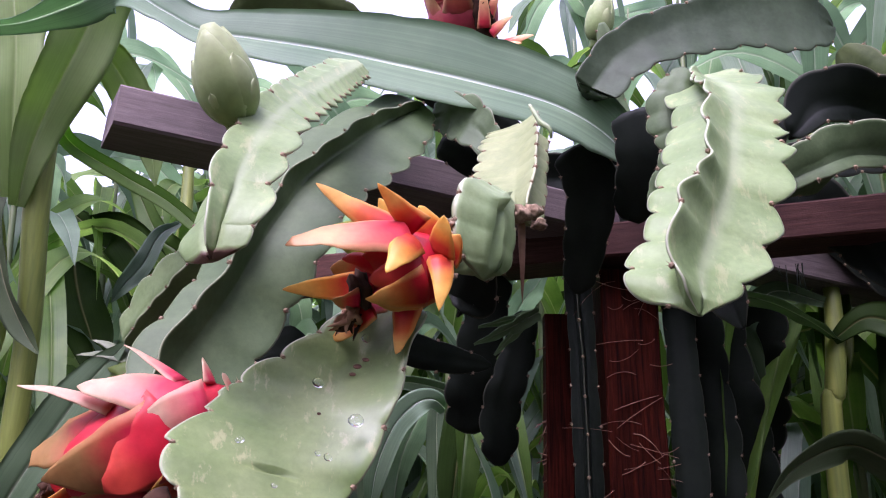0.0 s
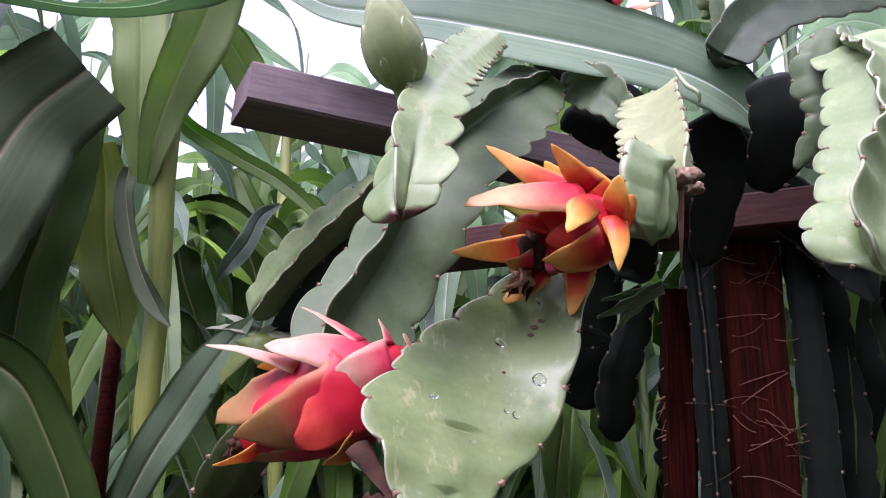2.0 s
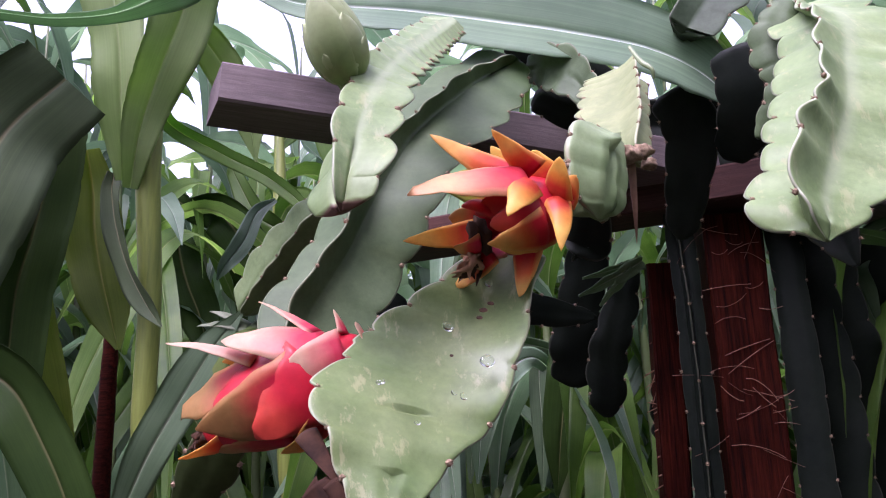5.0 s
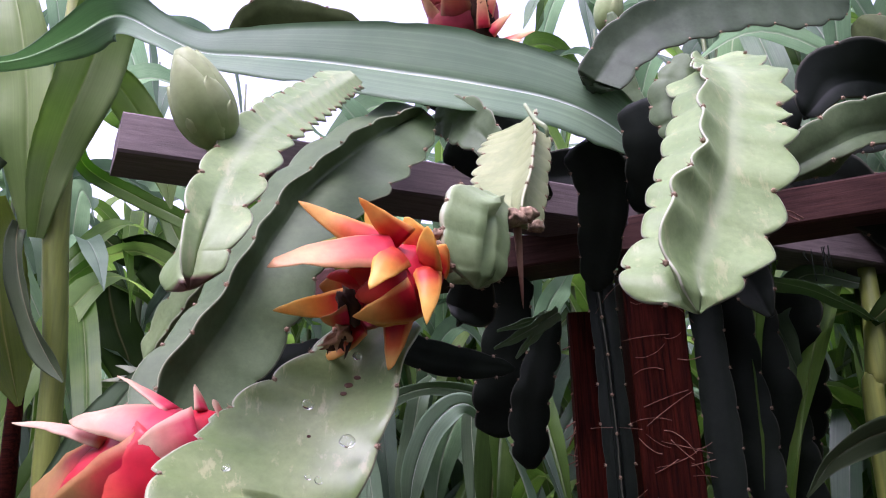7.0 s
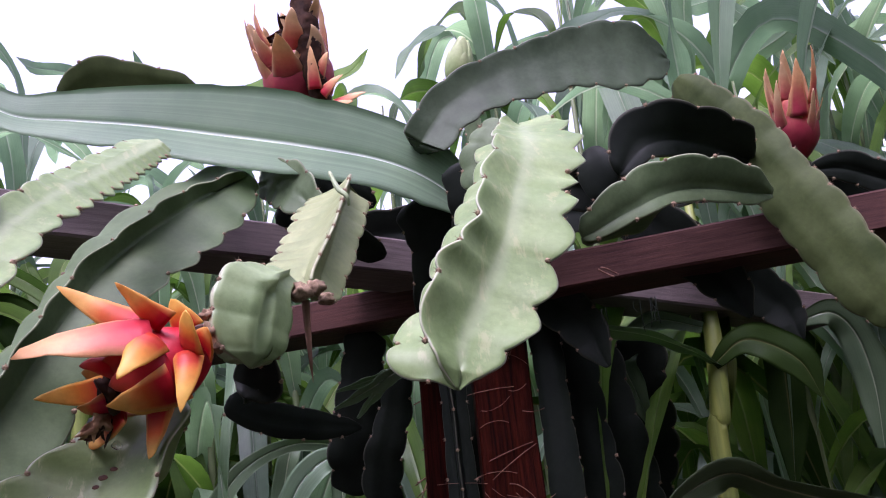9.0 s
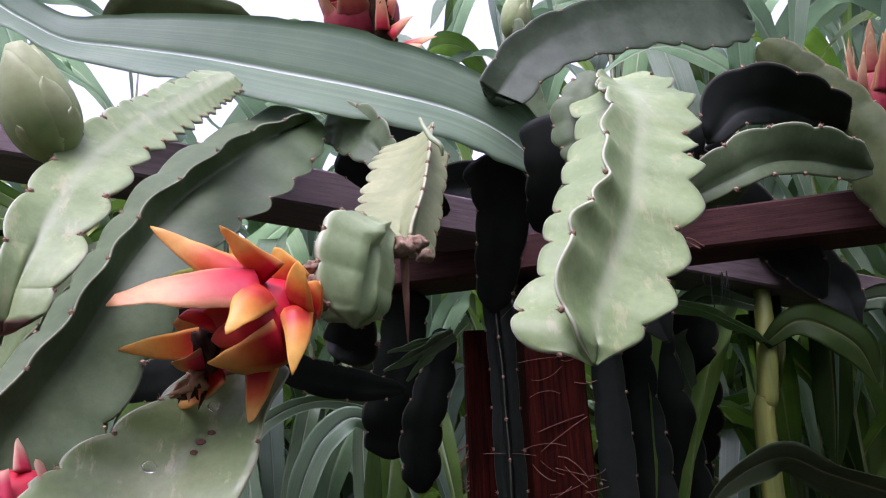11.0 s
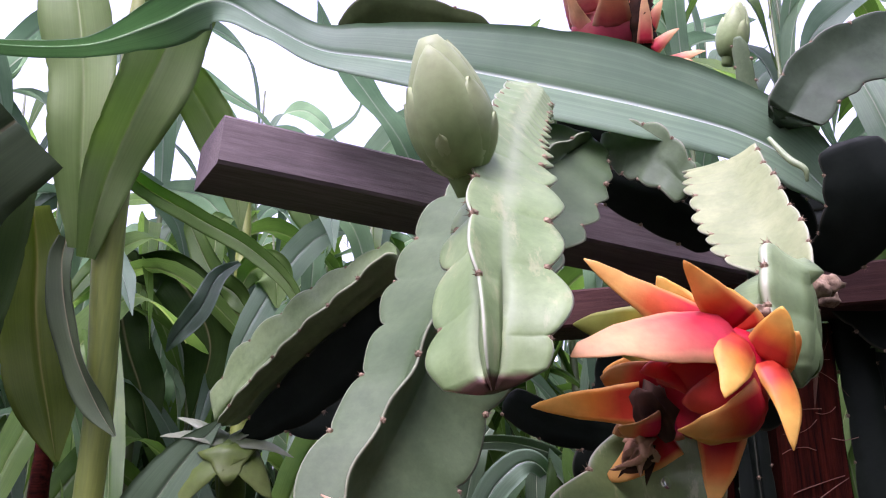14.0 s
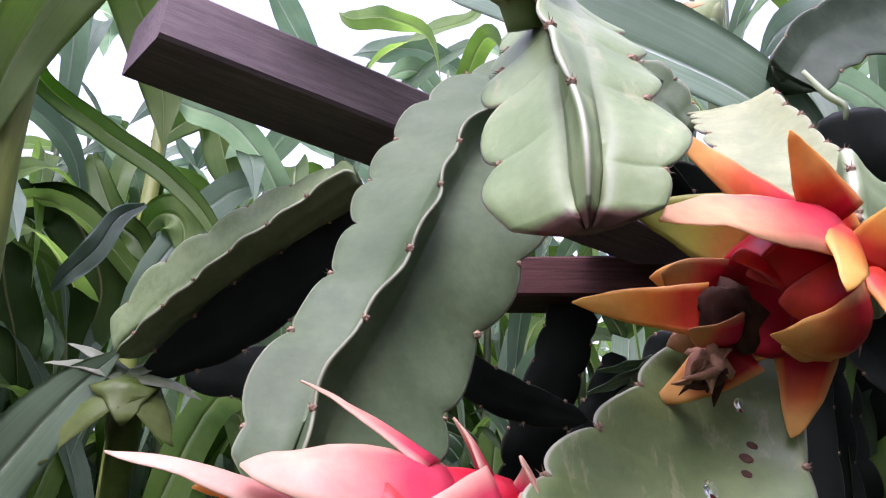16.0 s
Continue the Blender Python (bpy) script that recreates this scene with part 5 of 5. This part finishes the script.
for pts, vals, m, s in (
    ([(-0.988, 2.12, 1.968), (-0.915, 2.10, 1.912), (-0.834, 2.08, 1.892), (-0.769, 2.08, 1.816), (-0.733, 2.1, 1.726), (-0.744, 2.1, 1.63), (-0.765, 2.1, 1.55)], [(0.01, 30), (0.04, 30), (0.055, 20), (0.065, 15), (0.06, 10), (0.04, 10), (0.003, 0)], corn_shaded, 41),
    ([(-0.98, 2.17, 1.88), (-0.964, 2.15, 1.805), (-0.939, 2.15, 1.719), (-0.899, 2.15, 1.622), (-0.868, 2.15, 1.50)], [(0.02, 0), (0.05, 10), (0.06, 10), (0.055, 10), (0.01, 0)], corn_shaded, 42),
    ([(-0.80, 2.08, 2.02), (-0.786, 2.08, 1.986), (-0.726, 2.07, 1.876), (-0.672, 2.06, 1.832), (-0.630, 2.06, 1.770)], [(0.01, 0), (0.022, 10), (0.035, 20), (0.035, 20), (0.003, 0)], corn_green, 43),
    ([(-0.668, 2.08, 1.85), (-0.640, 2.07, 1.892), (-0.605, 2.06, 1.895), (-0.581, 2.06, 1.865), (-0.575, 2.06, 1.80)], [(0.012, 0), (0.034, 0), (0.045, 0), (0.040, 0), (0.004, 0)], corn_lit, 44),
    ([(-0.683, 2.1, 2.063), (-0.639, 2.15, 2.148), (-0.586, 2.18, 2.192), (-0.538, 2.2, 2.081), (-0.497, 2.2, 1.972)], [(0.012, 0), (0.03, 0), (0.04, 10), (0.042, 20), (0.004, 20)], corn_lit, 45),
    ([(-0.66, 2.03, 1.90), (-0.70, 2.0, 1.857), (-0.731, 2.0, 1.788), (-0.775, 2.0, 1.730), (-0.80, 2.0, 1.69)], [(0.006, 0), (0.02, 10), (0.026, 10), (0.020, 10), (0.002, 0)], corn_blue, 46),
):
    part("leaf", blade_bm(pts, vals, 40, 0.22, 0.2, s, bc), m, back_corn)
low_corn = thing("corn_plant", (0.03, 1.98, 0.0), "corn plant with silvery bent leaves in the shade under the beams", "corn plant", "corn plants")
lc = (0.03, 1.98, 0.0)
part("stalk", tube_bm([lc, (0.03, 1.98, 0.7), (0.032, 1.97, 1.20), (0.036, 1.96, 1.44)], [0.019, 0.018, 0.016, 0.010], 30, 12, lc), stalk_deep, low_corn)
for pts, vals, m, s in (
    ([(0.034, 1.94, 1.44), (0.020, 1.90, 1.460), (-0.047, 1.89, 1.480), (-0.116, 1.89, 1.484), (-0.186, 1.9, 1.464), (-0.250, 1.9, 1.416), (-0.312, 1.91, 1.318), (-0.34, 1.92, 1.22)], [(0.010, -30), (0.017, -30), (0.019, -30), (0.016, -20), (0.018, 0), (0.022, 0), (0.022, 0), (0.003, 0)], corn_grey, 51),
    ([(0.030, 1.94, 1.40), (-0.010, 1.89, 1.440), (-0.040, 1.88, 1.445), (-0.072, 1.87, 1.425), (-0.108, 1.87, 1.383), (-0.143, 1.88, 1.296), (-0.16, 1.9, 1.18)], [(0.010, -10), (0.020, -10), (0.026, -10), (0.030, 0), (0.030, 0), (0.027, 0), (0.003, 0)], corn_sheen, 52),
    ([(0.030, 1.95, 1.43), (-0.005, 1.92, 1.448), (-0.014, 1.91, 1.401), (-0.013, 1.91, 1.283), (-0.02, 1.92, 1.16)], [(0.008, 0), (0.018, 0), (0.022, 5), (0.022, 5), (0.003, 0)], corn_grey, 53),
    ([(0.036, 1.93, 1.47), (0.044, 1.89, 1.455), (0.044, 1.88, 1.397), (0.026, 1.88, 1.281), (0.01, 1.9, 1.15)], [(0.012, 0), (0.034, 0), (0.042, 5), (0.040, 5), (0.004, 0)], corn_shaded, 54),
    ([(-0.10, 1.98, 1.52), (-0.127, 1.95, 1.479), (-0.143, 1.95, 1.414), (-0.167, 1.95, 1.298), (-0.18, 1.95, 1.18)], [(0.010, 0), (0.022, 0), (0.026, 10), (0.024, 10), (0.003, 0)], corn_grey, 55),
):
    part("leaf", blade_bm(pts, vals, 40, 0.16, 0.12, s, lc), m, low_corn)
stake = tube_bm([(-0.745, 1.36, 0.0), (-0.738, 1.355, 0.8), (-0.733, 1.350, 1.30), (-0.731, 1.350, 1.452)], [0.016, 0.015, 0.014, 0.012], 30, 10, (-0.745, 1.36, 0.0), 0.1)
stake_ob = part("stake", stake, post_wood)
stake_ob.location = (-0.745, 1.36, 0.0)
tagged(stake_ob, "thin dark red wooden stake beside the corn stalk", "stake")
timber("lath", (0.392, 1.372, 1.56), (0.397, 1.372, -0.05), 0.016, 0.012, red_wood, "thin reddish wooden lath along the post", category="lath")


def corn_plant(seed, high):
    """A whole corn plant standing at the origin: jointed stalk and arching leaves in two ranks."""
    r = random.Random(seed)
    root = thing("corn_plant", (0, 0, 0), "green corn plant with long arching leaves", "corn plant", "corn plants")
    lean = r.uniform(-0.05, 0.05)
    part("stalk", tube_bm([(0, 0, 0), (lean * 0.4, 0, high * 0.5), (lean, 0, high * 0.93)], [0.017, 0.013, 0.003], 16, 9, (0, 0, 0)), stalk_deep, root)
    n = 14
    for k in range(n):
        z = high * (0.16 + 0.76 * k / n)
        a = (k % 2) * math.pi + r.uniform(-0.5, 0.5)
        d = Vector((math.cos(a), math.sin(a), 0))
        ln = r.uniform(0.5, 0.8) * (1.0 if k < n - 2 else 0.75)
        rise, droop = r.uniform(0.28, 0.5), r.uniform(0.5, 1.25)
        if k > n - 4:
            rise, droop = r.uniform(0.5, 0.75), r.uniform(-0.25, 0.6)
        b = Vector((lean * z / high, 0, z))
        side = Vector((-d.y, d.x, 0)) * r.uniform(-0.12, 0.12)
        pts = [b, b + d * ln * 0.12 + Vector((0, 0, ln * rise * 0.7)), b + d * ln * 0.42 + side * 0.4 + Vector((0, 0, ln * rise)), b + d * ln * 0.72 + side + Vector((0, 0, ln * (rise - droop * 0.45))), b + d * ln * 0.86 + side * 1.5 + Vector((0, 0, ln * (rise - droop)))]
        tw = r.uniform(-90, 90)
        hw = r.uniform(0.027, 0.044)
        vals = [(0.014, 0), (hw * 0.9, tw * 0.2), (hw, tw * 0.6), (hw * 0.8, tw), (0.001, tw * 1.5)]
        # Lower leaves draw darker colours, upper ones brighter, standing for light lost downward.
        part("leaf", blade_bm(pts, vals, 22, 0.22, 0.30, r.random(), (0, 0, 0), 0.0, Vector((0, 0, 30))), r.choice((corn_green, corn_green, corn_green, corn_blue, corn_shaded) if k < 8 else (corn_green, corn_blue, corn_blue, corn_blue, corn_lit)), root)
    return root


variants = [corn_plant(100 + k, 2.05 + 0.1 * k) for k in range(6)]
r = random.Random(42)
spots = []
for row, (y, lo, hi, step) in enumerate(((1.86, 0.8, 2.4, 0.22), (2.02, 0.62, 2.2, 0.3), (2.22, -0.1, 2.6, 0.24), (2.05, -2.4, -0.7, 0.3), (2.45, -2.6, 3.0, 0.25), (2.95, -3.0, 3.3, 0.25), (3.5, -3.3, 3.6, 0.27), (4.3, -3.8, 4.2, 0.27), (5.2, -4.4, 4.8, 0.30), (5.9, -4.8, 5.2, 0.30), (6.8, -5.2, 5.6, 0.32))):
    x = lo + 0.07 * row
    while x < hi:
        spots.append((x + r.uniform(-0.06, 0.06), y + r.uniform(-0.1, 0.1)))
        x += step
for y in (2.2, 2.65, 3.2):
    spots += [(-1.5 + 0.24 * k + r.uniform(-0.07, 0.07), y + r.uniform(-0.08, 0.08)) for k in range(8)]
short = range(len(spots) - 24, len(spots))
# Side rows, mostly unseen, added to hold back low skylight.
for y in (1.55, 1.15, 0.75, 0.35, -0.05, -0.45, -0.9):
    spots += [(-1.75 + r.uniform(-0.1, 0.1), y + 0.15), (1.5 + r.uniform(-0.1, 0.1), y), (1.9 + r.uniform(-0.1, 0.1), y + 0.15)]
spots += [(-1.25, 1.52), (-1.3, 1.15)]
# Unseen rows behind the camera, added to block frontal sky light.
for x in (-1.4, -1.0, -0.6, -0.2, 0.2, 0.6, 1.0, 1.4):
    spots += [(x, -1.15 + r.uniform(-0.1, 0.1)), (x + 0.2, -1.5 + r.uniform(-0.1, 0.1)), (x + 0.1, -1.9)]
sky_block = len(spots)
# Narrowed unseen plants, added only to cut low light from behind the camera.
for x in (-1.3, -1.0, -0.7, -0.4, -0.1, 0.2, 0.5, 0.8, 1.1, 1.4):
    spots += [(x, -0.72 + r.uniform(-0.05, 0.05)), (x + 0.15, -0.95)]
for k, (x, y) in enumerate(spots):
    v = variants[k % 6]
    tall = 1.12 if x > 0.1 and y < 3 else 0.98 if y < 2.3 else 1.05 if y < 3.6 else 1.12
    if x < 0.4 and y > 2.3:
        tall *= 0.95
    # Side and back rows are scaled for how much sky they block.
    if y < 1.3:
        tall = 1.25 if x > -1 else 0.9
    if k in short:
        tall = 0.84
    m = pose(x, y, -0.01, r.uniform(-3, 3), r.uniform(-3, 3), r.uniform(0, 360)) @ Matrix.Diagonal((1, 1, tall * r.uniform(0.93, 1.07), 1) if k < sky_block else (0.62, 0.62, tall, 1))
    if k < 6:
        v.matrix_world = m
    else:
        copy_thing(v, m)

# ---- aerial roots on the post, and small dry things ----
def roots(name, lines, label, mat=None):
    bm = bmesh.new()
    for pts, rad in lines:
        part_bm = tube_bm(pts, [rad] * len(pts), 10, 5, (0, 0, 0), 0.3)
        me = bpy.data.meshes.new("strand")
        part_bm.to_mesh(me)
        part_bm.free()
        bm.from_mesh(me)
        bpy.data.meshes.remove(me)
    return tagged(part(name, bm, mat or root_mat), label, "aerial roots", "", "stuff")


r = random.Random(77)
lines = []
for k in range(110):
    z, x, w = r.uniform(0.2, 1.58), r.uniform(0.26, 0.345), r.choice((-1, 1)) * r.uniform(0.02, 0.08)
    drop = r.uniform(-0.06, 0.03)
    bow = r.uniform(-0.006, 0.006)
    lines.append(([(x, 1.3395, z), (x + w * 0.3, 1.3375, z + drop * 0.2 + bow), (x + w * 0.7, 1.3375, z + drop * 0.6 + bow), (x + w, 1.3395, z + drop)], r.uniform(0.00025, 0.0006)))
for k in range(26):
    z = r.uniform(0.9, 1.5)
    x = r.uniform(0.15, 0.19)
    lines.append(([(x, 1.42, z), (x + 0.02, 1.414, z + 0.01), (x + r.uniform(0.0, 0.05), 1.42, z + r.uniform(-0.04, 0.06))], r.uniform(0.0007, 0.0013)))
roots("aerial_roots", lines, "thin reddish aerial roots creeping over the post")
lines = []
for k in range(11):
    p = Vector((0.439, 1.208, 1.562)).lerp(Vector((0.526, 1.190, 1.571)), r.random())
    d = r.uniform(0.015, 0.05)
    lines.append(([p, p + Vector((r.uniform(-0.002, 0.002), 0, -d * 0.5)), p + Vector((r.uniform(-0.004, 0.004), 0, -d))], 0.0006))
roots("hanging_roots", lines, "short dark root hairs hanging under the beam", cactus_shade)
lines = [([(0.407, 1.021, 1.571), (0.415, 1.022, 1.566), (0.426, 1.023, 1.560)], 0.0012), ([(0.410, 1.020, 1.573), (0.417, 1.020, 1.571), (0.434, 1.031, 1.565)], 0.001)]
roots("pale_roots", lines, "pale dry root ends over the beam")

strip = thing("dry_strip", (0.074, 0.762, 1.494), "thin tan dried strip hanging from a cactus stem", "dried leaf")
so = (0.074, 0.762, 1.494)
part("strip_blade", bract_bm(so, (0.075, 0.783, 1.421), Vector((0, -1, 0)), 0.0032, 0.006, so, 0.0006, 0.5, 14), root_mat, strip)
for p, s, k in (((0.071, 0.752, 1.499), 0.013, 1), ((0.084, 0.756, 1.503), 0.011, 2), ((0.008, 0.680, 1.453), 0.010, 3), ((0.012, 0.684, 1.441), 0.009, 4), ((0.006, 0.678, 1.466), 0.007, 5), ((0.092, 0.775, 1.497), 0.009, 6)):
    bm = bmesh.new()
    bmesh.ops.create_icosphere(bm, subdivisions=3, radius=s)
    for v in bm.verts:
        v.co *= 0.85 + 0.35 * noise.noise(v.co / s * 1.6 + Vector((k, 0, 0))) + 0.22 * noise.noise(v.co / s * 6)
        v.co.z *= 0.8
    ob = part("dry_callus", bm, areole_mat)
    ob.location = p
    tagged(ob, "crusty brown dry callus on the cactus stem", "callus")

curl = thing("dry_curl", (0.095, 0.850, 1.658), "pale curled dry tendril on the cactus stem", "dried leaf")
part("tendril", tube_bm([(0.095, 0.850, 1.658), (0.104, 0.837, 1.633), (0.113, 0.830, 1.621), (0.115, 0.833, 1.611)], [0.002, 0.003, 0.0026, 0.0015], 16, 7, (0.095, 0.850, 1.658)), cactus_pale, curl)
torn = thing("withered_tip", (-0.187, 0.570, 1.251), "curled brown withered edge below the broad cactus stem", "dried leaf")
to = (-0.187, 0.570, 1.251)
for start, tip, w, bulge in ((to, (-0.159, 0.551, 1.215), 0.007, 0.004), ((-0.163, 0.551, 1.219), (-0.143, 0.550, 1.188), 0.007, 0.005), ((-0.159, 0.552, 1.212), (-0.191, 0.557, 1.198), 0.011, 0.010), ((-0.173, 0.553, 1.215), (-0.187, 0.561, 1.205), 0.006, -0.006)):
    part("withered_flap", bract_bm(start, tip, Vector((0.2, -1, 0.3)), w, bulge, to, 0.0009, 0.9, 14), dry_dark, torn)


# ---- water drops and dark scars on the broad cactus stem ----
water = material("water", 0.03, IOR=1.33, Transmission_Weight=1.0)
base(water, mix(water, 0.0, (0.95, 0.97, 0.96), (1, 1, 1)))


def bead(name, place, out, size, mat, label, category, group, flat=0.5, long=1.0):
    bm = bmesh.new()
    bmesh.ops.create_icosphere(bm, subdivisions=3, radius=size)
    for v in bm.verts:
        v.co *= 1 + 0.12 * noise.noise(v.co / size * 1.2 + Vector(place) * 90)
        v.co.x *= long
        v.co.z *= flat
    ob = part(name, bm, mat)
    ob.matrix_world = Matrix.Translation(Vector(place) + Vector(out).normalized() * size * flat * 0.35) @ Vector(out).to_track_quat("Z", "Y").to_matrix().to_4x4()
    if label:
        tagged(ob, label, category, group)
    return ob


for place, out, size in (((-0.0929, 0.6325, 1.3279), (0.61, -0.75, 0.26), 0.0040), ((-0.0813, 0.6151, 1.2734), (0.6, -0.75, 0.27), 0.0030), ((-0.1371, 0.5839, 1.2838), (0.19, -0.87, 0.46), 0.0026),
                         ((-0.0640, 0.6321, 1.3001), (0.35, -0.89, 0.29), 0.0050), ((-0.0616, 0.6682, 1.3672), (0.63, -0.76, 0.16), 0.0034), ((-0.1394, 0.5388, 1.2038), (-0.21, -0.98, 0.03), 0.0018),
                         ((-0.0880, 0.6103, 1.2759), (0.64, -0.69, 0.34), 0.0022), ((-0.1101, 0.5729, 1.2540), (0.4, -0.78, 0.48), 0.0018)):
    bead("water_drop", place, out, size, water, "clear water drop resting on the broad cactus stem", "water drop", "water drops", 0.45, 1.2)
for place, out, size in (((-0.0604, 0.6603, 1.3492), (0.15, -0.78, 0.6), 0.0022), ((-0.0662, 0.6546, 1.3431), (0.12, -0.8, 0.59), 0.0026), ((-0.0692, 0.6489, 1.3363), (0.12, -0.77, 0.63), 0.0020),
                         ((-0.0897, 0.6220, 1.3044), (0.23, -0.87, 0.44), 0.0012)):
    scar = bead("scar", place, out, size, dry_dark, "", "", "", 0.25, 1.3)
    at = scar.matrix_world.copy()
    scar.parent = broad
    scar.matrix_local = Matrix.Translation(-broad.location) @ at

torn_leaf = thing("corn_leaf", (0.144, 1.251, 1.510), "torn silvery corn leaf caught beside the post", "leaf")
tl = (0.144, 1.251, 1.510)
for k, (pts, w) in enumerate((([tl, (0.098, 1.246, 1.484), (0.046, 1.241, 1.459)], 0.013), ([tl, (0.100, 1.243, 1.497), (0.052, 1.225, 1.482)], 0.009), ([tl, (0.108, 1.258, 1.480), (0.077, 1.266, 1.447)], 0.010))):
    part("leaf_strip", blade_bm(pts, [(w, -40), (w, -50), (0.002, -40)], 24, 0.1, 0.2, 31 + k, tl, torn=0.3), corn_grey, torn_leaf)
